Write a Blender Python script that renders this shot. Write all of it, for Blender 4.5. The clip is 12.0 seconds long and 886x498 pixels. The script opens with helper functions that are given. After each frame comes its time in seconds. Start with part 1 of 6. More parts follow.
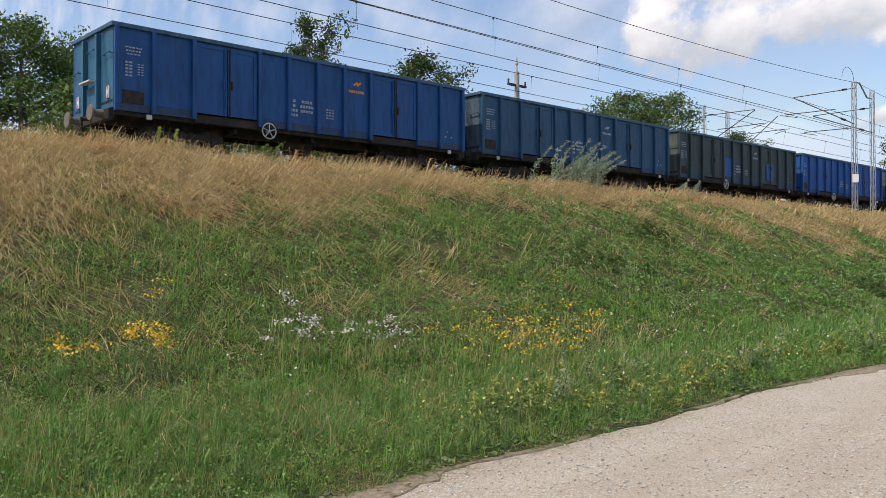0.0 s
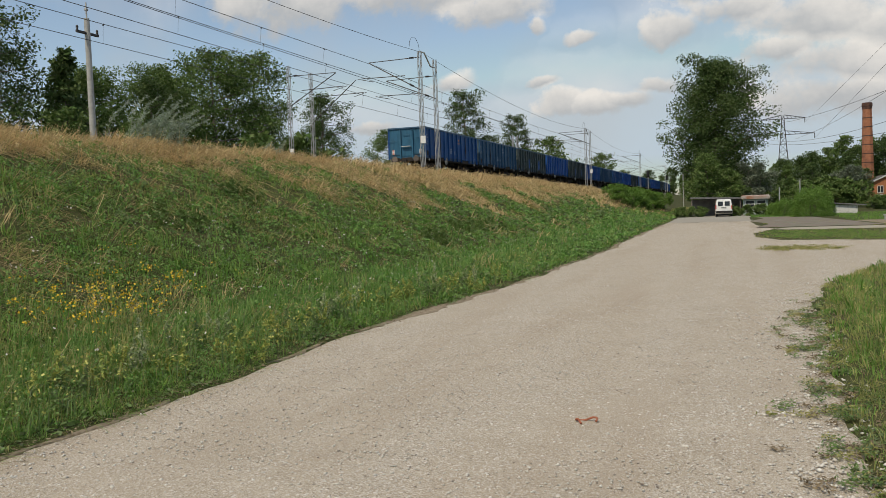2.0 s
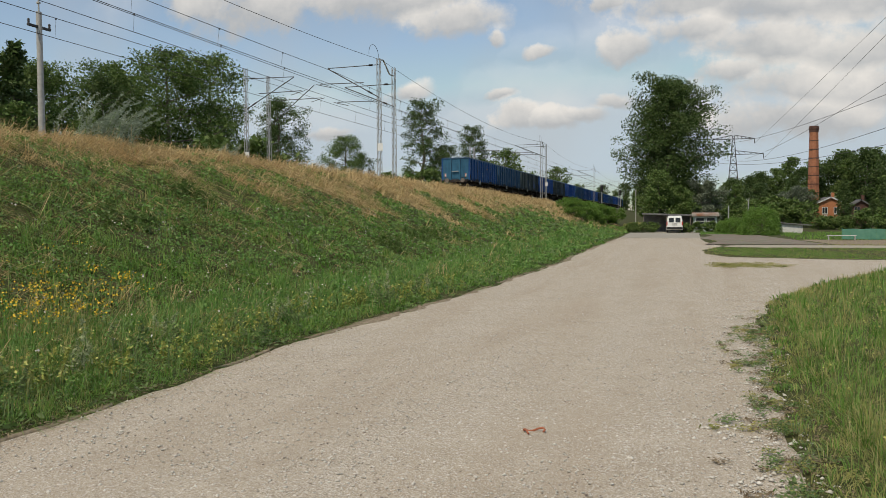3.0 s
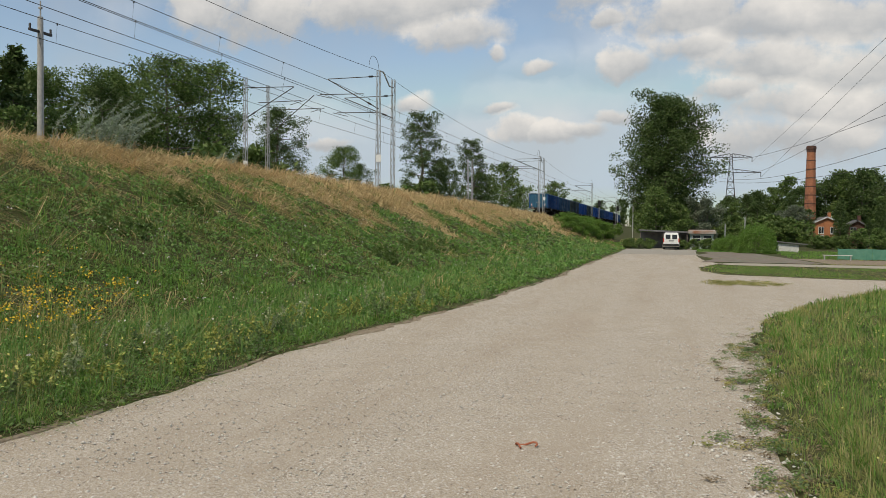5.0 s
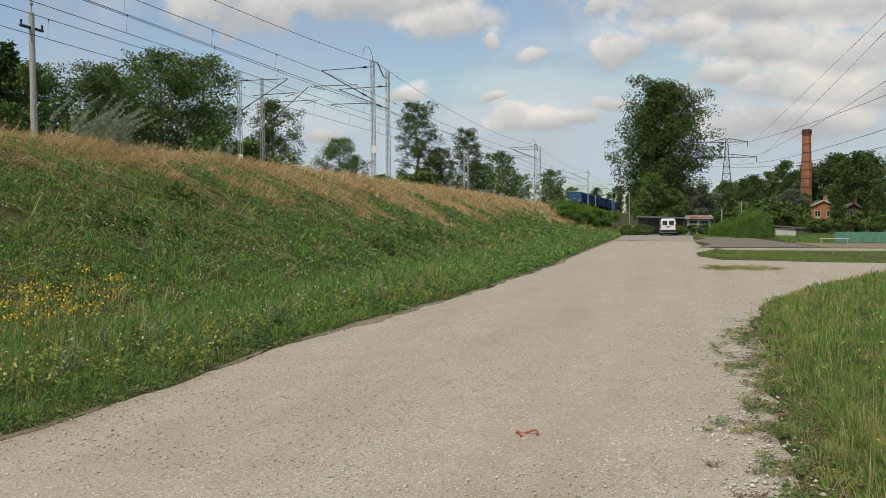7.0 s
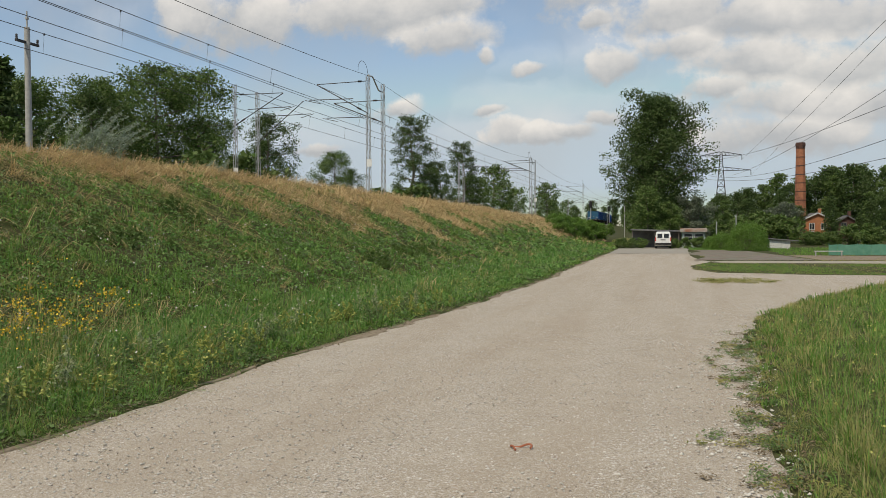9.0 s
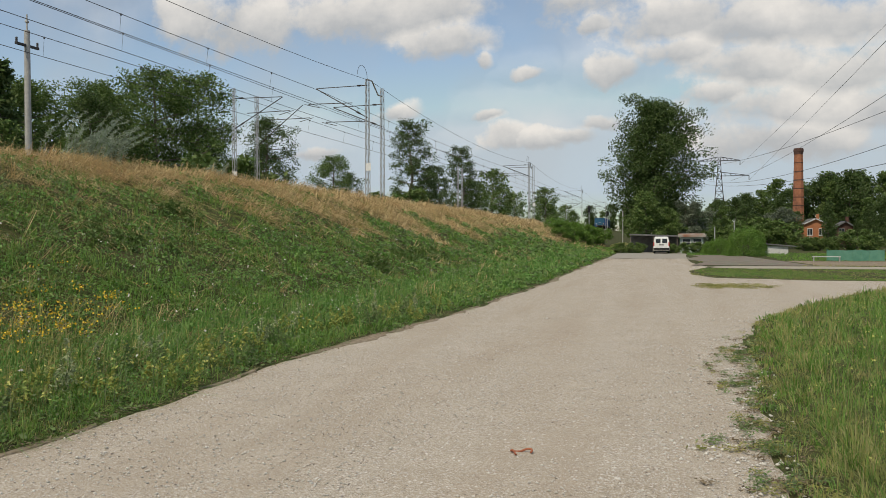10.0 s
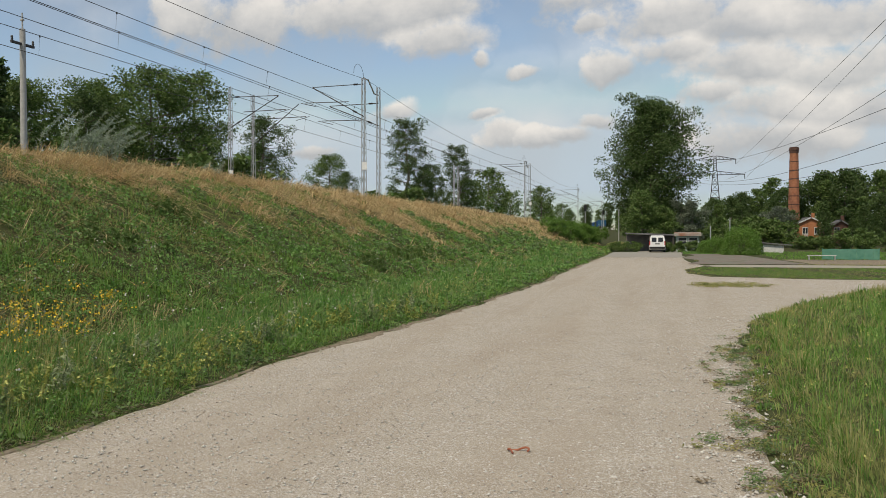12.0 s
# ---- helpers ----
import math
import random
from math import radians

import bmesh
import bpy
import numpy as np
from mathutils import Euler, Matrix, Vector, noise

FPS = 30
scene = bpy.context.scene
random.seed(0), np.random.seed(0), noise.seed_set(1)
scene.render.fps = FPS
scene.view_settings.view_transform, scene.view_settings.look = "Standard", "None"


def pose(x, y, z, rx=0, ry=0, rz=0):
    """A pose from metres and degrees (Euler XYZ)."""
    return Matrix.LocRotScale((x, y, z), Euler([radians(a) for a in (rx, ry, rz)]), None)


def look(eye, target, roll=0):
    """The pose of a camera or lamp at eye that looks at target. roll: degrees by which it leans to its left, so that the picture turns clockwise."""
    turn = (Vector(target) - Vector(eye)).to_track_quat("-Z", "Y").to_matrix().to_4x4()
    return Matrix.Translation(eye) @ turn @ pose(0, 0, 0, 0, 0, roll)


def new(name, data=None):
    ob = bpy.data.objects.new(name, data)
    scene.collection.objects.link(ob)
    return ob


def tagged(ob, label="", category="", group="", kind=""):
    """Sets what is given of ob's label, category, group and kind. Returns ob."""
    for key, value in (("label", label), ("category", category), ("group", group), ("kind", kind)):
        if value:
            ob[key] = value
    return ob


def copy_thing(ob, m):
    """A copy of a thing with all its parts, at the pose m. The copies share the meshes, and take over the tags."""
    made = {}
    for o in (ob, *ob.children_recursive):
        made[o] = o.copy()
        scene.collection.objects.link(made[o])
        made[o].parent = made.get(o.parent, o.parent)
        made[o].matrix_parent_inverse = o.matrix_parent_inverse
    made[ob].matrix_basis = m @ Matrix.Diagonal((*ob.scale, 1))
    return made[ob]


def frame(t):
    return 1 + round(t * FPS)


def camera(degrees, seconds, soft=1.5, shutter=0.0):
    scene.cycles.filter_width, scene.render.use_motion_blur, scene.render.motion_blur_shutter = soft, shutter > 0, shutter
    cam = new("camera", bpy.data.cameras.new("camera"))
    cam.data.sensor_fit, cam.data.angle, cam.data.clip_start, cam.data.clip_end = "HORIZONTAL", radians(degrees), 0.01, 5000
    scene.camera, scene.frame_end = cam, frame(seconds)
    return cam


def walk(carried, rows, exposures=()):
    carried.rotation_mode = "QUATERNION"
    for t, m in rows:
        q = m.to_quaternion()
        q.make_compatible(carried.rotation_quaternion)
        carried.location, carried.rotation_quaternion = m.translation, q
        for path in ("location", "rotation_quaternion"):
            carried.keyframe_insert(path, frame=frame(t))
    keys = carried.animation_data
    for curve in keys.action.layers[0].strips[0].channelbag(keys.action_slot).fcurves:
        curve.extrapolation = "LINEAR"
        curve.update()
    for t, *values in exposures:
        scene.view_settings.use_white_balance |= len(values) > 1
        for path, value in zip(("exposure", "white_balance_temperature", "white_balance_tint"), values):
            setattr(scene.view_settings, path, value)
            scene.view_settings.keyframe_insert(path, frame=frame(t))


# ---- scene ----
cam = camera(56.0, 12.0, soft=0.7)
PATH = [
    (0, (-0.125, -0.191, 2.333), (-1.587, 1.174, 2.345), -0.4),
    (0.5, (-0.063, -0.093, 2.299), (-1.177, 1.567, 2.253), -0.6),
    (1, (-0.029, -0.003, 2.283), (-0.885, 1.803, 2.209), -1.1),
    (1.5, (0.004, 0.032, 2.272), (-0.742, 1.886, 2.181), -1.9),
    (2, (0.021, 0.039, 2.275), (-0.653, 1.919, 2.171), -2.1),
    (2.5, (0.043, 0.043, 2.27), (-0.558, 1.947, 2.162), -1.6),
    (3, (0.036, 0.044, 2.268), (-0.534, 1.959, 2.183), -0.4),
    (5, (0.043, 0.067, 2.257), (-0.52, 1.986, 2.202), 0.7),
    (5.5, (0.028, 0.07, 2.256), (-0.534, 1.989, 2.198), 0.9),
    (6, (0.024, 0.073, 2.255), (-0.535, 1.993, 2.187), 0.7),
    (6.5, (0.032, 0.087, 2.252), (-0.525, 2.006, 2.177), 0.0),
    (7, (0.036, 0.086, 2.254), (-0.52, 2.005, 2.175), -0.3),
    (9, (0.059, 0.083, 2.258), (-0.487, 2.006, 2.211), -0.4),
    (9.5, (0.046, 0.064, 2.262), (-0.497, 1.989, 2.226), -0.5),
    (10, (0.039, 0.035, 2.267), (-0.503, 1.96, 2.23), -0.2),
    (10.5, (0.037, 0.026, 2.267), (-0.502, 1.952, 2.224), -0.2),
    (11, (0.044, 0.039, 2.266), (-0.493, 1.965, 2.218), -0.2),
    (11.5, (0.038, 0.02, 2.271), (-0.498, 1.947, 2.222), -0.2),
    (12, (0.036, 0.006, 2.275), (-0.497, 1.933, 2.235), -0.2),
]
walk(cam, [(t, look(eye, target, roll)) for t, eye, target, roll in PATH],
     exposures=[(0, 0.29, 6600, 15), (0.5, 0.10, 6800, 12), (1.2, -0.12, 7000, 10), (12, -0.12, 7000, 10)])

# ---- world, sun, exposure ----
SUN_EL, SUN_AZ = 54.0, 197.0          # degrees; azimuth clockwise from +y
scene.view_settings.exposure = 0.0
sun_dir = Vector((math.sin(radians(SUN_AZ)) * math.cos(radians(SUN_EL)),
                  math.cos(radians(SUN_AZ)) * math.cos(radians(SUN_EL)), math.sin(radians(SUN_EL))))
sun_data = bpy.data.lights.new("sun", "SUN")
sun_data.energy, sun_data.angle, sun_data.color = 2.9, radians(0.6), (1.0, 0.93, 0.80)
sun = new("sun", sun_data)
sun.matrix_world = look(sun_dir * 100, (0, 0, 0))

# cloud puffs on the far sky: u = x/y, v = z/y, half width, half height
PUFFS = [
    (-0.637, 0.292, 0.064, 0.042), (-0.552, 0.282, 0.113, 0.045), (-0.415, 0.280, 0.128, 0.040), (-0.309, 0.280, 0.094, 0.039),
    (-0.276, 0.236, 0.061, 0.025), (-0.229, 0.212, 0.013, 0.008), (-0.173, 0.196, 0.025, 0.010), (-0.065, 0.192, 0.032, 0.020),
    (-0.083, 0.244, 0.022, 0.012), (0.004, 0.241, 0.074, 0.026), (0.083, 0.236, 0.082, 0.028), (0.171, 0.230, 0.078, 0.034),
    (0.010, 0.205, 0.043, 0.019), (0.084, 0.188, 0.076, 0.025), (0.171, 0.175, 0.072, 0.031), (0.041, 0.159, 0.036, 0.015),
    (0.125, 0.139, 0.086, 0.023), (0.194, 0.130, 0.066, 0.025), (-0.190, 0.116, 0.033, 0.018), (-0.152, 0.111, 0.041, 0.014),
    (-0.119, 0.114, 0.033, 0.012), (-0.089, 0.127, 0.026, 0.012), (-0.219, 0.146, 0.024, 0.009), (-0.346, 0.151, 0.031, 0.013),
    (0.105, 0.104, 0.100, 0.022), (-0.447, 0.107, 0.035, 0.010), (-0.446, 0.351, 0.224, 0.051), (0.065, 0.301, 0.189, 0.051),
]


def make_world():
    world = bpy.data.worlds.new("sky")
    scene.world = world
    world.use_nodes = True
    nt = world.node_tree
    nt.nodes.clear()
    N, L = nt.nodes.new, nt.links.new

    def vm(op, a, b=None):
        n = N("ShaderNodeVectorMath")
        n.operation = op
        for i, v in enumerate((a, b)):
            if v is None:
                continue
            if isinstance(v, (tuple, list)):
                n.inputs[i].default_value = v
            else:
                L(v, n.inputs[i])
        return n

    def mt(op, a, b=0.0, clamp=False):
        n = N("ShaderNodeMath")
        n.operation, n.use_clamp = op, clamp
        for i, v in enumerate((a, b)):
            if isinstance(v, (int, float)):
                n.inputs[i].default_value = v
            else:
                L(v, n.inputs[i])
        return n.outputs[0]

    co = N("ShaderNodeTexCoord").outputs["Generated"]
    sep = N("ShaderNodeSeparateXYZ")
    L(co, sep.inputs[0])
    yy = mt("MAXIMUM", mt("ABSOLUTE", sep.outputs[1]), 0.12)
    comb = N("ShaderNodeCombineXYZ")
    L(mt("DIVIDE", sep.outputs[0], yy), comb.inputs[0])
    L(mt("DIVIDE", sep.outputs[2], yy), comb.inputs[1])
    L(mt("LESS_THAN", sep.outputs[1], 0.0), comb.inputs[2])
    uv = comb.outputs[0]
    n1 = N("ShaderNodeTexNoise")
    n1.inputs["Scale"].default_value, n1.inputs["Detail"].default_value, n1.inputs["Roughness"].default_value = 13, 9, 0.62
    L(uv, n1.inputs["Vector"])
    n2 = N("ShaderNodeTexNoise")
    n2.inputs["Scale"].default_value, n2.inputs["Detail"].default_value = 5, 5
    L(vm("ADD", uv, (3.1, 1.7, 0)).outputs[0], n2.inputs["Vector"])
    warp = vm("MULTIPLY", vm("SUBTRACT", n2.outputs["Color"], (0.5, 0.5, 0.5)).outputs[0], (0.06, 0.035, 0.0)).outputs[0]
    curl = vm("MULTIPLY", vm("SUBTRACT", n1.outputs["Color"], (0.5, 0.5, 0.5)).outputs[0], (0.045, 0.032, 0.0)).outputs[0]
    wuv = vm("ADD", vm("ADD", uv, warp).outputs[0], curl).outputs[0]
    acc = lit = None
    for u, v, a, b in PUFFS:
        d = vm("MULTIPLY", vm("SUBTRACT", wuv, (u, v, 0)).outputs[0], ((0.80 if u > -0.02 else 1.0) / a, (0.80 if u > -0.02 else 1.0) / b, 9)).outputs[0]
        m = mt("SUBTRACT", 1.25, vm("LENGTH", d).outputs["Value"])
        acc = m if acc is None else mt("MAXIMUM", acc, m)
        up = N("ShaderNodeSeparateXYZ")
        L(d, up.inputs[0])
        m2 = mt("ADD", m, mt("MULTIPLY", up.outputs[1], 0.5))
        lit = m2 if lit is None else mt("MAXIMUM", lit, m2)
    dens = mt("ADD", acc, mt("MULTIPLY", mt("SUBTRACT", n1.outputs["Fac"], 0.5), 2.9))
    mr = N("ShaderNodeMapRange")
    mr.interpolation_type = "SMOOTHSTEP"
    mr.inputs["From Min"].default_value, mr.inputs["From Max"].default_value = -0.05, 0.75
    L(dens, mr.inputs["Value"])
    # thin veil and wide clouds elsewhere on the dome
    veil = N("ShaderNodeMapRange")
    veil.inputs["From Min"].default_value, veil.inputs["From Max"].default_value = 0.42, 0.75
    veil.inputs["To Max"].default_value = 0.45
    L(n2.outputs["Fac"], veil.inputs["Value"])
    mask = mt("MAXIMUM", mt("MULTIPLY", mr.outputs[0], 0.95), veil.outputs[0])
    sky = N("ShaderNodeTexSky")
    sky.sky_type, sky.sun_disc = "NISHITA", False
    sky.sun_elevation, sky.sun_rotation = radians(SUN_EL), radians(SUN_AZ)
    sky.air_density, sky.dust_density, sky.ozone_density = 1.0, 1.0, 1.0
    bg = N("ShaderNodeBackground")
    bg.inputs["Strength"].default_value = 0.14
    soft_sky = vm("MINIMUM", sky.outputs[0], (3.7, 4.55, 5.4)).outputs[0]
    L(soft_sky, bg.inputs["Color"])
    ramp = N("ShaderNodeValToRGB")
    ramp.color_ramp.elements[0].position, ramp.color_ramp.elements[0].color = 0.20, (0.47, 0.50, 0.54, 1)
    ramp.color_ramp.elements[1].position, ramp.color_ramp.elements[1].color = 0.82, (0.84, 0.83, 0.82, 1)
    n3 = N("ShaderNodeTexNoise")
    n3.inputs["Scale"].default_value, n3.inputs["Detail"].default_value = 9, 6
    L(vm("MULTIPLY", vm("ADD", uv, (0.0, -0.012, 0)).outputs[0], (1.0, 2.0, 1)).outputs[0], n3.inputs["Vector"])
    glow = mt("MULTIPLY", mt("SUBTRACT", lit, acc), 0.75)
    fine = mt("MULTIPLY", mt("SUBTRACT", n1.outputs["Fac"], 0.5), 0.9)
    L(mt("ADD", mt("ADD", mt("MULTIPLY", n3.outputs["Fac"], 0.9), -0.03), mt("ADD", glow, fine)), ramp.inputs[0])
    bg2 = N("ShaderNodeBackground")
    bg2.inputs["Strength"].default_value = 1.05
    L(ramp.outputs[0], bg2.inputs["Color"])
    mix = N("ShaderNodeMixShader")
    L(mask, mix.inputs[0]), L(bg.outputs[0], mix.inputs[1]), L(bg2.outputs[0], mix.inputs[2])
    out = N("ShaderNodeOutputWorld")
    L(mix.outputs[0], out.inputs[0])


make_world()


# ---- materials ----
def mat(name, c1, c2, rough=0.8, scale=3.0, detail=5, metal=0.0, bump=0.0, bump_scale=None, island=None, rand=None,
        stain=None, stain_scale=0.8, stain_at=(0.55, 0.7), translucent=0.0, stretch=(1, 1, 1), spec=0.4, blot=None, blot_scale=6.0):
    """Noise-mixed paint or mineral: c1-c2 by a fine noise, island: third colour by piece, stain: patches of another colour."""
    m = bpy.data.materials.new(name)
    m.use_nodes = True
    nt = m.node_tree
    nt.nodes.clear()
    N, L = nt.nodes.new, nt.links.new
    co = N("ShaderNodeTexCoord").outputs["Object"]
    mp = N("ShaderNodeMapping")
    mp.inputs["Scale"].default_value = stretch
    L(co, mp.inputs[0])
    co = mp.outputs[0]

    def noise_fac(s, d=detail, r=0.55):
        n = N("ShaderNodeTexNoise")
        n.inputs["Scale"].default_value, n.inputs["Detail"].default_value, n.inputs["Roughness"].default_value = s, d, r
        L(co, n.inputs["Vector"])
        return n.outputs["Fac"]

    def span(v, a, b):
        n = N("ShaderNodeMapRange")
        n.inputs["From Min"].default_value, n.inputs["From Max"].default_value = a, b
        L(v, n.inputs["Value"])
        return n.outputs[0]

    def blend(f, a, b):
        n = N("ShaderNodeMix")
        n.data_type = "RGBA"
        ins = [i for i in n.inputs if i.type == "RGBA"]
        L(f, n.inputs[0])
        for s, v in ((ins[0], a), (ins[1], b)):
            if isinstance(v, tuple):
                s.default_value = (*v, 1)
            else:
                L(v, s)
        return [o for o in n.outputs if o.type == "RGBA"][0]

    col = blend(span(noise_fac(scale), 0.3, 0.7), c1, c2)
    if island:
        g = N("ShaderNodeNewGeometry")
        col = blend(span(g.outputs["Random Per Island"], 0.2, 1.0), col, island)
    if rand:
        g = N("ShaderNodeObjectInfo")
        col = blend(g.outputs["Random"], col, rand)
    if stain:
        col = blend(span(noise_fac(stain_scale, 4), *stain_at), col, stain)
    if blot:
        col = blend(span(noise_fac(blot_scale, 2), 0.42, 0.68), col, blot)
    bs = N("ShaderNodeBsdfPrincipled")
    L(col, bs.inputs["Base Color"])
    bs.inputs["Roughness"].default_value, bs.inputs["Metallic"].default_value = rough, metal
    bs.inputs["Specular IOR Level"].default_value = spec
    if bump:
        b = N("ShaderNodeBump")
        b.inputs["Strength"].default_value, b.inputs["Distance"].default_value = bump, 0.02
        L(noise_fac(bump_scale or scale * 4), b.inputs["Height"])
        L(b.outputs[0], bs.inputs["Normal"])
    sh = bs.outputs[0]
    if translucent:
        tr = N("ShaderNodeBsdfTranslucent")
        L(col, tr.inputs["Color"])
        mx = N("ShaderNodeMixShader")
        mx.inputs[0].default_value = translucent
        L(sh, mx.inputs[1]), L(tr.outputs[0], mx.inputs[2])
        sh = mx.outputs[0]
    out = N("ShaderNodeOutputMaterial")
    L(sh, out.inputs[0])
    return m


def gravel_mat():
    """Compacted limestone gravel: pale and dark chips in dusty sand, worn lanes along the road."""
    m = mat("gravel", (0.385, 0.32, 0.235), (0.475, 0.405, 0.31), 0.95, 1.1, 7, spec=0.15)
    nt = m.node_tree
    N, L = nt.nodes.new, nt.links.new
    bs = [n for n in nt.nodes if n.type == "BSDF_PRINCIPLED"][0]
    col = bs.inputs["Base Color"].links[0].from_socket
    co = N("ShaderNodeTexCoord").outputs["Object"]

    def over(fac, a, c):
        n = N("ShaderNodeMix")
        n.data_type = "RGBA"
        ins = [i for i in n.inputs if i.type == "RGBA"]
        L(fac, n.inputs[0]), L(a, ins[0])
        ins[1].default_value = (*c, 1)
        return [o for o in n.outputs if o.type == "RGBA"][0]

    def ranged(v, a, b, top=1.0):
        n = N("ShaderNodeMapRange")
        n.inputs["From Min"].default_value, n.inputs["From Max"].default_value, n.inputs["To Max"].default_value = a, b, top
        L(v, n.inputs["Value"])
        return n.outputs[0]

    def times(a, b):
        n = N("ShaderNodeMath")
        n.operation = "MULTIPLY"
        L(a, n.inputs[0]), L(b, n.inputs[1])
        return n.outputs[0]

    lane = N("ShaderNodeMapping")
    lane.inputs["Scale"].default_value = (0.95, 0.09, 1)
    L(co, lane.inputs[0])
    ln = N("ShaderNodeTexNoise")
    ln.inputs["Scale"].default_value, ln.inputs["Detail"].default_value = 1.0, 6
    L(lane.outputs[0], ln.inputs["Vector"])
    smooth = ranged(ln.outputs["Fac"], 0.50, 0.66, 0.65)
    rough = ranged(ln.outputs["Fac"], 0.62, 0.40)
    col = over(smooth, col, (0.375, 0.30, 0.215))
    col = over(ranged(ln.outputs["Fac"], 0.46, 0.28, 0.5), col, (0.47, 0.415, 0.335))
    # fine grit, light and dark
    for sc, a, b, c, amt in ((95, 0.53, 0.62, (0.66, 0.61, 0.54), 0.85), (80, 0.47, 0.38, (0.17, 0.14, 0.105), 0.75), (34, 0.56, 0.68, (0.60, 0.55, 0.48), 0.7), (27, 0.43, 0.31, (0.21, 0.17, 0.13), 0.6)):
        g = N("ShaderNodeTexNoise")
        g.inputs["Scale"].default_value, g.inputs["Detail"].default_value, g.inputs["Roughness"].default_value = sc, 3, 0.65
        L(co, g.inputs["Vector"])
        col = over(ranged(g.outputs["Fac"], a, b, amt), col, c)
    # single chips, bent out of round, thick where the lane is rough
    wob = N("ShaderNodeTexNoise")
    wob.inputs["Scale"].default_value, wob.inputs["Detail"].default_value = 55, 2
    L(co, wob.inputs["Vector"])
    shift = N("ShaderNodeVectorMath")
    shift.operation = "MULTIPLY_ADD"
    L(wob.outputs["Color"], shift.inputs[0])
    shift.inputs[1].default_value = (0.03, 0.03, 0.0)
    L(co, shift.inputs[2])
    heights = []
    for sc, lo, c, amt in ((24, 0.90, (0.72, 0.68, 0.62), 0.95), (38, 0.78, (0.66, 0.62, 0.55), 0.9), (44, 0.86, (0.13, 0.11, 0.085), 0.7), (70, 0.64, (0.68, 0.64, 0.57), 0.85), (80, 0.80, (0.15, 0.125, 0.10), 0.65)):
        vo = N("ShaderNodeTexVoronoi")
        vo.inputs["Scale"].default_value = sc
        L(shift.outputs[0], vo.inputs["Vector"])
        sp = N("ShaderNodeSeparateColor")
        L(vo.outputs["Color"], sp.inputs[0])
        f = times(times(ranged(sp.outputs[0], lo, lo + 0.03), ranged(vo.outputs["Distance"], 0.46, 0.30, amt)), ranged(rough, -0.35, 0.8))
        col = over(f, col, c)
        heights.append(f)
    L(col, bs.inputs["Base Color"])
    ns = N("ShaderNodeTexNoise")
    ns.inputs["Scale"].default_value, ns.inputs["Detail"].default_value = 45, 4
    L(co, ns.inputs["Vector"])
    add = N("ShaderNodeMath")
    L(heights[0], add.inputs[0]), L(ns.outputs["Fac"], add.inputs[1])
    b = N("ShaderNodeBump")
    b.inputs["Strength"].default_value, b.inputs["Distance"].default_value = 0.8, 0.014
    L(add.outputs[0], b.inputs["Height"])
    L(b.outputs[0], bs.inputs["Normal"])
    return m


def plain_glass():
    m = mat("window_glass", (0.02, 0.025, 0.03), (0.03, 0.035, 0.04), 0.08, 2)
    return m


M_GRAVEL = gravel_mat()
M_SOIL = mat("meadow_soil", (0.046, 0.060, 0.020), (0.090, 0.088, 0.038), 0.95, 2.2, 6, stain=(0.10, 0.085, 0.045), stain_scale=0.35, bump=0.5, spec=0.1)
M_ASPHALT = mat("asphalt", (0.30, 0.275, 0.225), (0.36, 0.33, 0.275), 0.9, 5, bump=0.3)
M_PATH = mat("dusty_path", (0.33, 0.29, 0.22), (0.40, 0.36, 0.28), 0.95, 2)
M_PAVER = mat("red_paver", (0.17, 0.125, 0.095), (0.24, 0.185, 0.14), 0.9, 3, 7, stain=(0.15, 0.16, 0.09), stain_scale=0.7, stain_at=(0.48, 0.62), blot=(0.22, 0.20, 0.17), blot_scale=1.2, bump=0.3)
M_CONCRETE = mat("concrete", (0.36, 0.35, 0.33), (0.47, 0.46, 0.43), 0.85, 4, bump=0.2)
M_DIRT = mat("edge_dirt", (0.20, 0.155, 0.105), (0.36, 0.30, 0.22), 0.95, 14, 7, stain=(0.13, 0.10, 0.065), stain_scale=5, bump=0.8, spec=0.1)
M_GREEN = mat("green_grass", (0.110, 0.260, 0.036), (0.200, 0.340, 0.062), 0.6, 0.45, 5, island=(0.29, 0.44, 0.12), stain=(0.29, 0.35, 0.10), stain_scale=0.8, blot=(0.095, 0.215, 0.032), translucent=0.38, spec=0.25)
M_LUSH = mat("lush_grass", (0.115, 0.275, 0.046), (0.20, 0.345, 0.078), 0.6, 0.5, 4, island=(0.30, 0.43, 0.14), blot=(0.075, 0.19, 0.036), translucent=0.38, spec=0.25)
M_STRAW = mat("dry_grass", (0.62, 0.47, 0.22), (0.82, 0.66, 0.37), 0.75, 0.7, 5, island=(0.44, 0.33, 0.18), stain=(0.62, 0.39, 0.19), stain_scale=0.5, blot=(0.46, 0.33, 0.16), translucent=0.3, spec=0.2)
M_OLIVE = mat("olive_grass", (0.31, 0.32, 0.085), (0.46, 0.41, 0.15), 0.7, 0.8, 4, island=(0.52, 0.46, 0.23), blot=(0.22, 0.27, 0.08), translucent=0.4, spec=0.2)
M_LITTER = mat("dead_stalks", (0.12, 0.085, 0.05), (0.22, 0.165, 0.10), 0.9, 3, island=(0.30, 0.24, 0.15))
M_HERB = mat("herb_leaf", (0.12, 0.235, 0.055), (0.20, 0.30, 0.09), 0.6, 1.5, 3, island=(0.16, 0.19, 0.09), translucent=0.3)
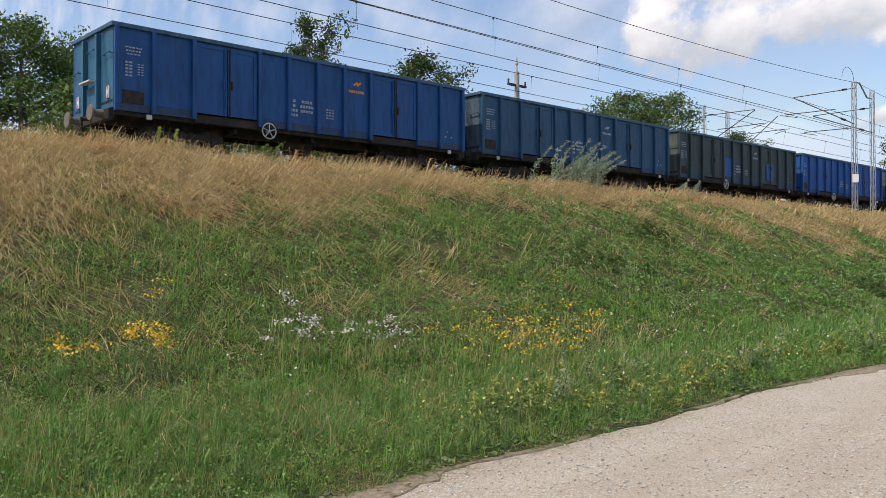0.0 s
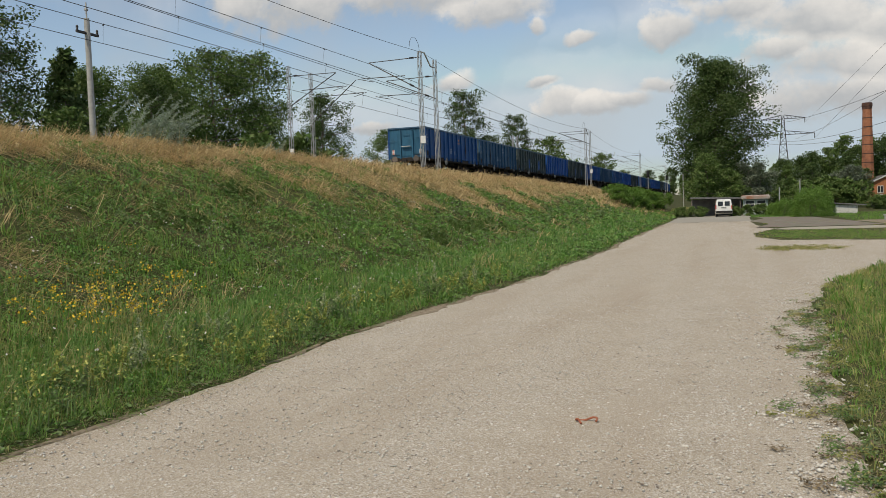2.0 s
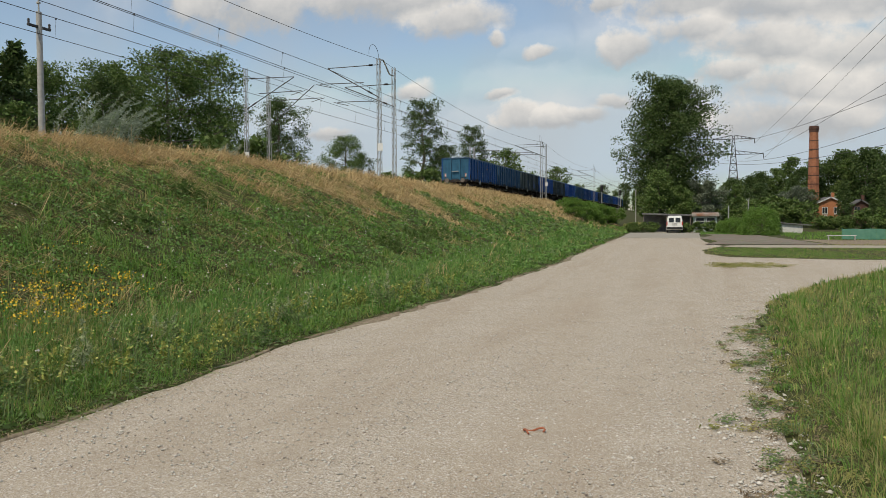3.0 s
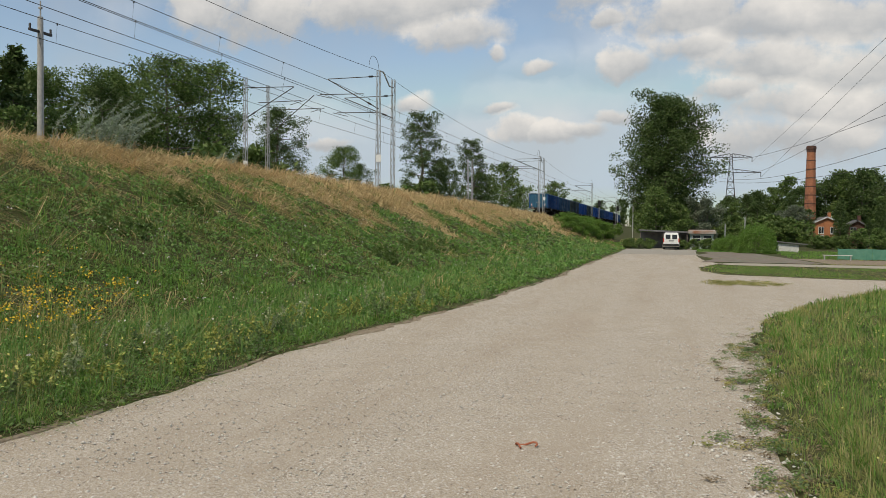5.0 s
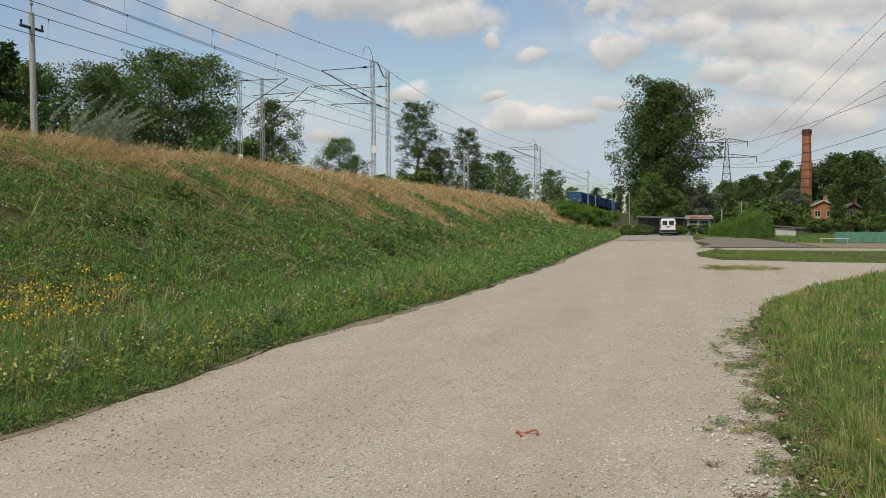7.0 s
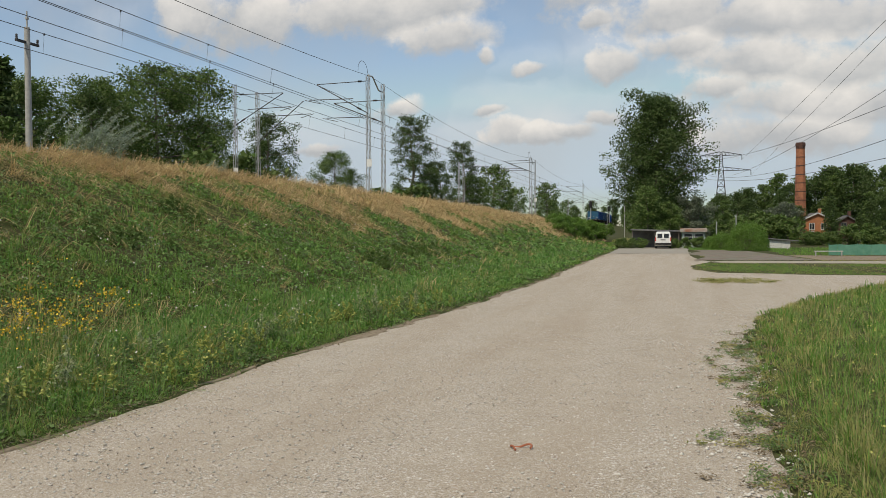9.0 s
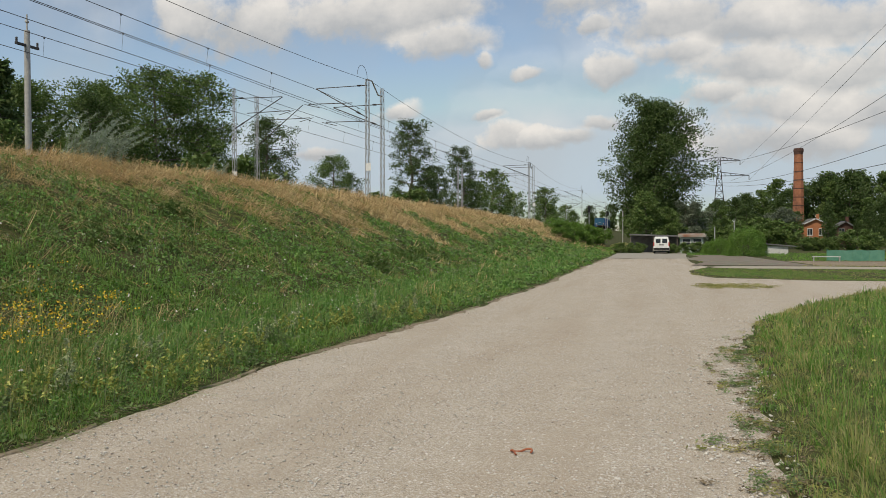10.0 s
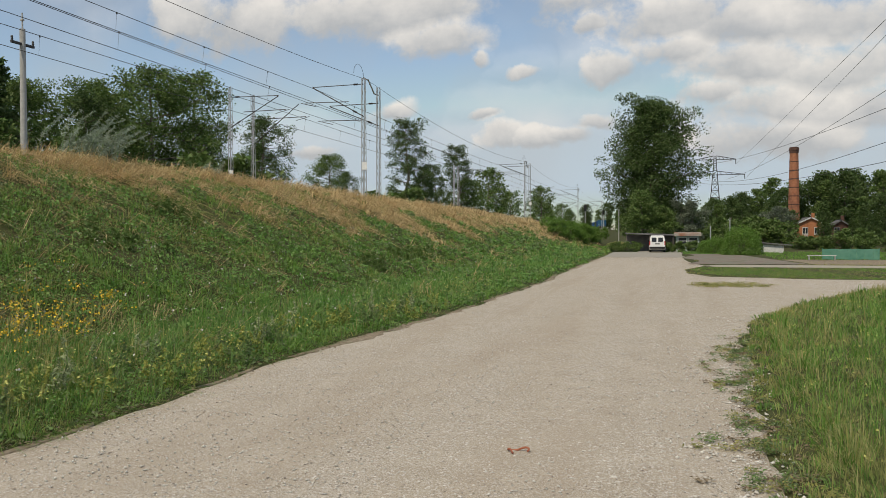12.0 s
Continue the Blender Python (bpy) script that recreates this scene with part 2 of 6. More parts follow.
M_CLOVER = mat("clover_leaf", (0.13, 0.30, 0.050), (0.21, 0.37, 0.085), 0.6, 1.2, 3, island=(0.30, 0.43, 0.14), blot=(0.09, 0.235, 0.045), translucent=0.35)
M_SILVER = mat("silvery_leaf", (0.22, 0.29, 0.20), (0.38, 0.43, 0.33), 0.7, 3, 3, island=(0.30, 0.35, 0.26), translucent=0.2)
M_YELLOW = mat("yellow_flower", (0.75, 0.45, 0.03), (0.80, 0.55, 0.05), 0.7, 9)
M_PALEHERB = mat("pale_herb", (0.24, 0.31, 0.15), (0.36, 0.42, 0.22), 0.7, 3, 3, island=(0.44, 0.46, 0.26), translucent=0.3)
M_PALEYEL = mat("pale_yellow_flower", (0.46, 0.45, 0.12), (0.56, 0.53, 0.16), 0.7, 9)
M_YELLEAF = mat("yellowing_leaf", (0.34, 0.36, 0.08), (0.50, 0.46, 0.12), 0.7, 4, 3, island=(0.22, 0.32, 0.08), translucent=0.25)
M_WHITEFL = mat("white_flower", (0.52, 0.48, 0.42), (0.66, 0.63, 0.57), 0.8, 9)
M_LEAF = [
    mat("leaf_dark", (0.045, 0.090, 0.022), (0.075, 0.125, 0.034), 0.5, 0.6, 3, island=(0.12, 0.16, 0.060), translucent=0.18, spec=0.15),
    mat("leaf_mid", (0.065, 0.130, 0.027), (0.105, 0.170, 0.042), 0.5, 0.6, 3, island=(0.19, 0.25, 0.085), translucent=0.2, spec=0.15),
    mat("leaf_bright", (0.090, 0.200, 0.030), (0.140, 0.255, 0.046), 0.5, 0.9, 3, island=(0.20, 0.31, 0.075), translucent=0.3, spec=0.15),
    mat("leaf_grey", (0.10, 0.135, 0.085), (0.16, 0.19, 0.125), 0.5, 0.9, 3, island=(0.22, 0.25, 0.18), translucent=0.2, spec=0.15),
]
M_BARK = mat("bark", (0.09, 0.075, 0.055), (0.20, 0.17, 0.13), 0.9, 4, bump=0.6, stretch=(1, 1, 0.3))
M_STEEL = mat("galvanised_steel", (0.36, 0.37, 0.37), (0.48, 0.48, 0.47), 0.55, 3, metal=0.3)
M_RUSTY = mat("brown_steel", (0.018, 0.016, 0.015), (0.042, 0.034, 0.029), 0.85, 5, stain=(0.085, 0.052, 0.034), stain_scale=3)
M_WIRE = mat("wire", (0.05, 0.05, 0.05), (0.09, 0.08, 0.075), 0.6, 8, metal=0.4)
M_BALLAST = mat("ballast", (0.14, 0.115, 0.095), (0.24, 0.20, 0.17), 0.95, 14, bump=0.9)
M_RAIL = mat("rail_steel", (0.22, 0.14, 0.10), (0.30, 0.2, 0.14), 0.5, 5, metal=0.5)
M_WHITE = mat("white_paint", (0.72, 0.72, 0.70), (0.80, 0.80, 0.78), 0.35, 3)
M_DULLWHITE = mat("dull_white", (0.50, 0.50, 0.48), (0.62, 0.61, 0.58), 0.7, 5, stain=(0.32, 0.31, 0.28), stain_scale=4)
M_MARK = mat("stencil_white", (0.33, 0.38, 0.44), (0.52, 0.55, 0.58), 0.7, 40, stain=(0.10, 0.17, 0.30), stain_scale=22, stain_at=(0.5, 0.6))
M_ORANGE = mat("orange_mark", (0.62, 0.22, 0.04), (0.72, 0.32, 0.07), 0.6, 9)
M_REDMARK = mat("red_reflector", (0.75, 0.16, 0.06), (0.80, 0.22, 0.09), 0.4, 9)
M_BLACK = mat("black_rubber", (0.018, 0.018, 0.018), (0.03, 0.03, 0.03), 0.75, 9)
M_GLASS = plain_glass()
M_BRICK = mat("red_brick", (0.30, 0.115, 0.060), (0.42, 0.18, 0.10), 0.9, 2.5, 6, stain=(0.20, 0.09, 0.06), stain_scale=0.7, bump=0.4)
M_DARKBRICK = mat("sooty_brick", (0.07, 0.04, 0.035), (0.14, 0.07, 0.05), 0.95, 3)
M_ORANGEBRICK = mat("orange_brick", (0.36, 0.14, 0.065), (0.45, 0.19, 0.09), 0.9, 3, bump=0.2)
M_ROOF = mat("grey_roof", (0.10, 0.10, 0.105), (0.18, 0.175, 0.17), 0.8, 2)
M_RUSTROOF = mat("rusty_sheet", (0.35, 0.30, 0.26), (0.45, 0.40, 0.36), 0.7, 2, stain=(0.32, 0.15, 0.09), stain_scale=1.0, stain_at=(0.45, 0.6))
M_PALEGREEN = mat("pale_green_wood", (0.30, 0.38, 0.33), (0.40, 0.47, 0.42), 0.7, 3)
M_FENCE = mat("green_mesh", (0.06, 0.20, 0.14), (0.12, 0.28, 0.20), 0.6, 2)
M_REDLEAF = mat("rusty_scrap", (0.30, 0.08, 0.04), (0.42, 0.16, 0.08), 0.7, 20)
M_LIGHTRED = mat("tail_lamp", (0.45, 0.02, 0.02), (0.55, 0.04, 0.03), 0.3, 9)


def wagon_paint(name, c1, c2, fade, dirt):
    return mat(name, c1, c2, 0.55, 1.6, 6, stain=dirt, stain_scale=2.2, stain_at=(0.54, 0.86), island=fade, stretch=(1, 1, 0.22), bump=0.05, bump_scale=9, blot=tuple(0.80 * v for v in c1), blot_scale=5.0)


PAINTS = [
    wagon_paint("blue_paint", (0.010, 0.070, 0.235), (0.014, 0.090, 0.285), (0.012, 0.085, 0.26), (0.020, 0.075, 0.19)),
    wagon_paint("faded_blue_paint", (0.020, 0.080, 0.165), (0.030, 0.10, 0.19), (0.025, 0.09, 0.19), (0.05, 0.085, 0.12)),
    wagon_paint("grey_green_paint", (0.035, 0.055, 0.060), (0.050, 0.075, 0.075), (0.04, 0.065, 0.075), (0.07, 0.075, 0.06)),
    wagon_paint("bright_blue_paint", (0.012, 0.085, 0.34), (0.018, 0.11, 0.40), (0.015, 0.10, 0.35), (0.02, 0.085, 0.25)),
]
# Rim paint faded by wear and paler still, with sunlight put into the colour.
M_RIM = wagon_paint("worn_sunlit_rim_paint", (0.035, 0.10, 0.19), (0.06, 0.14, 0.22), (0.05, 0.12, 0.20), (0.14, 0.17, 0.18))
M_SILL = wagon_paint("dirty_sill_paint", (0.016, 0.055, 0.14), (0.03, 0.08, 0.17), (0.03, 0.06, 0.11), (0.08, 0.075, 0.065))
END_PAINTS = [
    # Blue wagon's ends paler than its sides: sun on them put into the paint.
    wagon_paint("sunlit_teal_end_paint", (0.022, 0.115, 0.20), (0.03, 0.14, 0.23), (0.025, 0.12, 0.21), (0.10, 0.14, 0.15)),
    wagon_paint("stained_end_paint", (0.06, 0.10, 0.13), (0.12, 0.16, 0.18), (0.09, 0.13, 0.16), (0.32, 0.34, 0.34)),
    wagon_paint("grey_end_paint", (0.09, 0.11, 0.10), (0.14, 0.16, 0.14), (0.11, 0.13, 0.12), (0.18, 0.17, 0.13)),
    wagon_paint("blue_end_paint", (0.014, 0.09, 0.33), (0.02, 0.11, 0.38), (0.016, 0.10, 0.34), (0.02, 0.085, 0.25)),
]


# ---- building helpers ----
def box(bm, c, s, rot=None, bevel=0.0):
    r = bmesh.ops.create_cube(bm, size=1.0)
    m = Matrix.Translation(c) @ (rot or Matrix()) @ Matrix.Diagonal((*s, 1))
    bmesh.ops.transform(bm, matrix=m, verts=r["verts"])
    if bevel:
        ed = list({e for v in r["verts"] for e in v.link_edges})
        bmesh.ops.bevel(bm, geom=ed, offset=bevel, segments=2, affect="EDGES", profile=0.6)


def rod(bm, p0, p1, r0, r1=None, n=8):
    p0, p1 = Vector(p0), Vector(p1)
    d = p1 - p0
    m = Matrix.Translation((p0 + p1) / 2) @ d.to_track_quat("Z", "Y").to_matrix().to_4x4()
    bmesh.ops.create_cone(bm, cap_ends=True, segments=n, radius1=r0, radius2=r0 if r1 is None else r1, depth=d.length, matrix=m)


def mesh_of(bm, name, material, smooth=False):
    me = bpy.data.meshes.new(name)
    bm.to_mesh(me)
    bm.free()
    me.materials.append(material)
    if smooth:
        me.shade_smooth()
    return me


def part(name, bm, material, parent=None, label="", smooth=False):
    ob = new(name, bm if isinstance(bm, bpy.types.Mesh) else mesh_of(bm, name, material, smooth))
    ob.parent = parent
    if label:
        tagged(ob, label)
    return ob


def at(ob, m):
    ob.matrix_basis = m
    return ob


def root(name, label, category, group="", kind="", m=None):
    ob = new(name)
    ob.empty_display_size = 0.2
    if m is not None:
        ob.matrix_basis = m
    return tagged(ob, label, category, group, kind)


def array_mesh(name, verts, faces_flat, loop_counts, material, smooth=False):
    """A mesh from numpy arrays: verts (n,3), flat corner list, corners per face."""
    me = bpy.data.meshes.new(name)
    me.vertices.add(len(verts))
    me.vertices.foreach_set("co", np.asarray(verts, np.float32).ravel())
    me.loops.add(len(faces_flat))
    me.loops.foreach_set("vertex_index", np.asarray(faces_flat, np.int32))
    me.polygons.add(len(loop_counts))
    starts = np.concatenate(([0], np.cumsum(loop_counts)[:-1]))
    me.polygons.foreach_set("loop_start", starts.astype(np.int32))
    me.polygons.foreach_set("loop_total", np.asarray(loop_counts, np.int32))
    me.update(calc_edges=True)
    me.validate()
    me.materials.append(material)
    if smooth:
        me.shade_smooth()
    return me


def fbm(x, y, seed, scale):
    """Cheap smooth noise in numpy, about -1..1."""
    rs = np.random.RandomState(seed)
    out = np.zeros_like(x, dtype=float)
    for k in range(7):
        a = rs.uniform(0, 2 * np.pi)
        f = scale * (0.6 + 0.45 * k)
        out += np.sin(f * (np.cos(a) * x + np.sin(a) * y) + rs.uniform(0, 6.28)) / (1 + 0.5 * k)
    return out / 2.4


# ---- the lie of the land ----
def rail_z(y):
    return 5.25 - 0.006 * y


def left_edge(y):
    y = np.asarray(y, float)
    base = np.interp(y, [0, 8, 14, 17, 21, 26, 34, 48, 73, 96, 120], [-6.75, -6.68, -6.72, -6.42, -6.12, -5.92, -5.75, -5.95, -6.2, -6.55, -6.6])
    return base + 0.09 * fbm(y, 0 * y, 91, 0.5) + 0.08 * fbm(y, 0 * y, 92, 1.9) + 0.05 * fbm(y, 0 * y, 93, 6.0)


RIGHT_Y = [-30, 0, 6, 9.3, 12, 15.3, 18.2, 22.9, 27, 32, 35.8, 38, 39.5, 40.3, 41.8, 42.4, 44, 47, 51, 54, 58, 63, 70, 76, 130]
RIGHT_X = [-0.4, 0.45, 0.95, 1.12, 1.2, 1.45, 1.37, 1.97, 3.47, 5.74, 8.0, 12, 20, 40, 40, 6.0, 2.0, 0.9, 0.8, 1.3, 2.2, 1.4, 0.9, 0.8, 0.75]


def right_edge(y):
    return np.interp(y, RIGHT_Y, RIGHT_X) + 0.12 * fbm(np.asarray(y, float), 0 * np.asarray(y, float), 94, 0.9) + 0.11 * fbm(np.asarray(y, float), 0 * np.asarray(y, float), 95, 3.4)


def land(x, y):
    """Ground height: flat verge and lot, railway bank, lower land beyond it."""
    x, y = np.asarray(x, float), np.asarray(y, float)
    top = rail_z(y) - 0.50
    crest = np.interp(y, [0, 60, 120, 300], [-19.0, -19.0, -20.6, -20.6])
    toe = np.interp(y, [-40, 0, 40, 70, 110, 300], [-9.4, -9.2, -9.0, -8.6, -9.5, -12.0])
    f = np.clip((toe - x) / (toe - crest), 0, 1)
    f = f * f * (3 - 2 * f) * 0.35 + f * 0.65
    z = top * f
    verge = np.clip((left_edge(y) - x) / 2.2, 0, 1)
    z = np.maximum(z, 0) + 0.30 * verge * (1 - f)
    far = np.clip((-33.5 - x) / 6, 0, 1)
    z = z * (1 - far) + 2.0 * far * np.clip(top / 4, 0, 1)
    z = z + fbm(x, y, 3, 0.8) * 0.10 * np.clip((left_edge(y) - x) / 2, 0, 1) * (x > -21)
    z = z + fbm(x, y, 4, 0.5) * 0.05 * (x > right_edge(y) + 0.3) * np.clip((50 - y) / 5, 0, 1)
    onroad = np.clip((x - left_edge(y)) / 0.25, 0, 1) * np.clip((right_edge(y) - x) / 0.25, 0, 1)
    return z + 0.02 - 0.10 * onroad


def axis(stops):
    out = []
    for a, b, s in stops:
        out += list(np.arange(a, b, s))
    return np.array(out + [stops[-1][1]])


def grid_mesh(name, xs, ys, height, material):
    X, Y = np.meshgrid(xs, ys)
    Z = height(X, Y)
    v = np.stack([X, Y, Z], -1).reshape(-1, 3)
    nx, ny = len(xs), len(ys)
    i = np.arange(nx * ny).reshape(ny, nx)
    f = np.stack([i[:-1, :-1], i[:-1, 1:], i[1:, 1:], i[1:, :-1]], -1).reshape(-1)
    return array_mesh(name, v, f, np.full((nx - 1) * (ny - 1), 4), material, True)


xs = axis([(-1500, -100, 200), (-100, -42, 6), (-42, -24, 1.5), (-24, 12, 0.35), (12, 40, 1.5), (40, 100, 8), (100, 1500, 200)])
ys = axis([(-1200, -60, 190), (-60, -8, 4), (-8, 60, 0.6), (60, 140, 1.5), (140, 340, 8), (340, 2500, 180)])
ground = tagged(new("ground", grid_mesh("ground", xs, ys, land, M_SOIL)), "meadow ground rising into a grassy railway bank", "ground", kind="structure")


def strip(name, y0, y1, step, left, right, cols, material, z0=0.0, lip=0.06, wob=0.012):
    """A sheet between two edge lines, its edges dipping under the ground."""
    ys_ = np.arange(y0, y1 + step / 2, step)
    u = np.concatenate(([0, 0.012], np.linspace(0.03, 0.97, cols), [0.988, 1]))
    L_, R_ = left(ys_), right(ys_)
    X = L_[:, None] + (R_ - L_)[:, None] * u[None, :]
    Y = np.repeat(ys_[:, None], len(u), 1)
    Z = z0 + fbm(X, Y, 8, 1.1) * wob + 0.5 * wob * fbm(X, Y, 9, 3.0)
    Z[:, 0] -= lip
    Z[:, -1] -= lip
    v = np.stack([X, Y, Z], -1).reshape(-1, 3)
    i = np.arange(v.shape[0]).reshape(X.shape)
    f = np.stack([i[:-1, :-1], i[:-1, 1:], i[1:, 1:], i[1:, :-1]], -1).reshape(-1)
    return array_mesh(name, v, f, np.full((X.shape[0] - 1) * (X.shape[1] - 1), 4), material, True)


road = tagged(new("road", strip("road", -25, 76, 0.2, left_edge, right_edge, 60, M_GRAVEL)), "pale compacted gravel road with loose stones", "road", kind="structure")


def bend(y):
    return np.where(y > 94, -((np.maximum(y, 94) - 94) ** 2) * 0.035, 0.0)


asphalt = tagged(new("road_asphalt", strip("road_asphalt", 75.4, 118, 0.5, lambda y: left_edge(y) + 0.1 + bend(y), lambda y: 1.12 + bend(y) + 0 * y, 20, M_ASPHALT, 0.016, 0.07, 0.003)),
                 "worn grey asphalt road surface", "road", kind="structure")
path_strip = tagged(new("pavement_path", strip("pavement_path", 55, 59, 0.4, lambda y: 1.6 + 1.2 * fbm(y, 0 * y, 96, 2.0) + 0.4 * (y - 57) ** 2, lambda y: 60 + 0 * y, 30, M_PATH, 0.035, 0.05, 0.004)),
                    "pale concrete path across the grass", "path", kind="structure")
pavers = tagged(new("pavement_brick", strip("pavement_brick", 60, 88, 0.6, lambda y: 1.4 + 0.5 * np.sin(y * .4), lambda y: 9.0 - 0.12 * (y - 60), 24, M_PAVER, 0.04, 0.05, 0.006)),
                "faded red brick paving with grass creeping in", "pavement", kind="structure")
bare = tagged(new("pavement_dirt", strip("pavement_dirt", 60, 70, 0.6, lambda y: 9.0 - 0.12 * (y - 60), lambda y: 60 + 0 * y, 30, M_DIRT, 0.036, 0.05, 0.008)),
              "bare brown earth beside the brick paving", "ground", kind="structure")


# ---- railway ----
TRACK_X = (-24.05, -28.2)


def track_point(s, x0):
    """Place and heading (degrees) along the track: straight, then a bend to the left."""
    if s < 270:
        return x0, s, 0.0
    R, a = 620.0, (s - 270) / 620.0
    return x0 - R * (1 - math.cos(a)), 270 + R * math.sin(a), math.degrees(a)


def make_track(x0):
    tr = root("railway_track", "rusty steel rails on a ballast bed", "railway track", "railway tracks", "structure")
    ss = list(range(-90, 270, 30)) + list(range(270, 420, 10))
    for side in (-0.72, 0.72):
        bm = bmesh.new()
        prev = None
        for s in ss:
            x, y, a = track_point(s, x0)
            c, sn = math.cos(radians(a)), math.sin(radians(a))
            ring = []
            for dx, dz in ((-0.07, -0.16), (0.07, -0.16), (0.036, -0.05), (0.036, 0.0), (-0.036, 0.0), (-0.036, -0.05)):
                d = side + dx
                ring.append(bm.verts.new((x + d * c, y + d * sn, rail_z(y) + dz)))
            if prev:
                for k in range(6):
                    bm.faces.new((prev[k], prev[(k + 1) % 6], ring[(k + 1) % 6], ring[k]))
            prev = ring
        bmesh.ops.recalc_face_normals(bm, faces=bm.faces)
        part("rail", bm, M_RAIL, tr)
    bm = bmesh.new()
    prev = None
    for s in ss:
        x, y, a = track_point(s, x0)
        c, sn = math.cos(radians(a)), math.sin(radians(a))
        ring = [bm.verts.new((x + d * c, y + d * sn, rail_z(y) + dz)) for d, dz in ((-2.6, -0.75), (-1.75, -0.2), (0, -0.17), (1.75, -0.2), (2.6, -0.75))]
        if prev:
            for k in range(4):
                bm.faces.new((prev[k], prev[k + 1], ring[k + 1], ring[k]))
        prev = ring
    part("ballast_bed", bm, M_BALLAST, tr)


for tx in TRACK_X:
    make_track(tx)

# ---- open goods wagons ----
BODY_L, PITCH = 13.2, 14.15
RIBS = (0.06, 1.1, 2.3, 4.45, 5.5, 6.6, 7.65, 8.75, 10.9, 12.0, 13.14)
DOORS = (2.3, 8.75)
Z0, Z1, HW = 1.08, 3.40, 1.42


def make_wagon(k, tail):
    paint, endp = PAINTS[k], END_PAINTS[k]
    label = ("blue steel open goods wagon with ribbed sides", "faded blue ribbed open goods wagon", "dirty grey-green open goods wagon with blue patches",
             "bright blue steel open goods wagon")[k]
    w = root("goods_wagon", label, "goods wagon", "wagons of the goods train")
    for sx in (-1, 1):
        bm = bmesh.new()
        box(bm, (sx * HW, BODY_L / 2, (Z0 + 0.25 + Z1) / 2), (0.05, BODY_L, Z1 - Z0 - 0.25))
        part("side_wall", bm, paint, w)
    bm = bmesh.new()
    box(bm, (0, BODY_L / 2, Z0 + 0.28), (2 * HW, BODY_L, 0.08))
    part("floor", bm, M_RUSTY, w)
    for y in (0.03, BODY_L - 0.03):
        bm = bmesh.new()
        box(bm, (0, y, (Z0 + 0.1 + Z1) / 2), (2 * HW + 0.04, 0.06, Z1 - Z0 - 0.1))
        ew = part("end_wall", bm, endp, w)
        out = -1 if y < 1 else 1
        for x in (-0.5, 0.5):
            bm = bmesh.new()
            box(bm, (x, y + out * 0.09, (Z0 + Z1) / 2 - 0.05), (0.13, 0.14, Z1 - Z0 - 0.1), bevel=0.015)
            part("end_post", bm, endp, ew)
        for x, z in ((-1.15, 2.45), (1.15, 2.65), (0.0, 2.9)):
            bm = bmesh.new()
            rod(bm, (x - 0.27, y + out * 0.12, z), (x + 0.27, y + out * 0.12, z + 0.03), 0.016)
            for q in (-0.25, 0.25):
                rod(bm, (x + q, y, z), (x + q, y + out * 0.12, z), 0.014)
            part("grab_rail", bm, endp, ew)
        bm = bmesh.new()
        box(bm, (0, y + out * 0.2, 2.02), (0.75, 0.2, 0.05), bevel=0.01)
        part("step_board", bm, M_DULLWHITE if tail else M_RUSTY, ew)
        bm = bmesh.new()
        box(bm, (0, y + out * 0.05, 1.6), (0.8, 0.04, 0.6), bevel=0.01)
        part("end_panel", bm, endp, ew)
        # headstock, buffers, coupling
        bm = bmesh.new()
        box(bm, (0, y + out * 0.02, 1.02), (2.6, 0.16, 0.3), bevel=0.02)
        hs = part("headstock", bm, M_RUSTY, w)
        for x in (-0.875, 0.875):
            bm = bmesh.new()
            rod(bm, (x, y + out * 0.1, 1.05), (x, y + out * 0.36, 1.05), 0.12, 0.10, 14)
            rod(bm, (x, y + out * 0.3, 1.05), (x, y + out * 0.44, 1.05), 0.075, 0.075, 12)
            rod(bm, (x, y + out * 0.42, 1.05), (x, y + out * 0.46, 1.05), 0.23, 0.215, 20)
            part("buffer", bm, M_BALLAST if tail else M_RUSTY, hs)
        bm = bmesh.new()
        rod(bm, (0, y + out * 0.08, 1.0), (0, y + out * 0.34, 0.98), 0.05)
        box(bm, (0, y + out * 0.36, 0.86), (0.09, 0.07, 0.36), bevel=0.02)
        part("coupling_hook", bm, M_RUSTY, hs)
        if tail and y < 1:
            for x in (-1.12, 1.12):
                bm = bmesh.new()
                box(bm, (x, y - 0.05, 1.62), (0.17, 0.03, 0.34), bevel=0.005)
                pl = part("tail_sign", bm, M_WHITE, ew, "white tail signal plate with red triangles")
                bm = bmesh.new()
                for zz, f in ((1.53, 1), (1.71, -1)):
                    vs = [bm.verts.new(p) for p in ((x - 0.075, y - 0.068, zz - 0.07 * f), (x + 0.075, y - 0.068, zz - 0.07 * f), (x, y - 0.068, zz + 0.07 * f))]
                    bm.faces.new(vs)
                part("red_triangle", bm, M_REDMARK, pl)
    # rim
    bm = bmesh.new()
    for sx in (-1, 1):
        box(bm, (sx * (HW + 0.03), BODY_L / 2, Z1 + 0.03), (0.16, BODY_L + 0.16, 0.12), bevel=0.02)
    for y in (0, BODY_L):
        box(bm, (0, y, Z1 + 0.027), (2 * HW, 0.16, 0.115), bevel=0.02)
    part("top_rim", bm, M_RIM, w, "worn top rim painted paler for the sun on it")
    # ribs share one mesh
    bm = bmesh.new()
    box(bm, (0.06, 0, (Z0 + Z1) / 2), (0.12, 0.12, Z1 - Z0), bevel=0.02)
    rib_me = mesh_of(bm, "rib", paint)
    for y in RIBS:
        for sx in (-1, 1):
            rb = part("rib", rib_me, paint, w)
            at(rb, pose(sx * (HW + 0.025), y, 0, 0, 0, 0 if sx > 0 else 180))
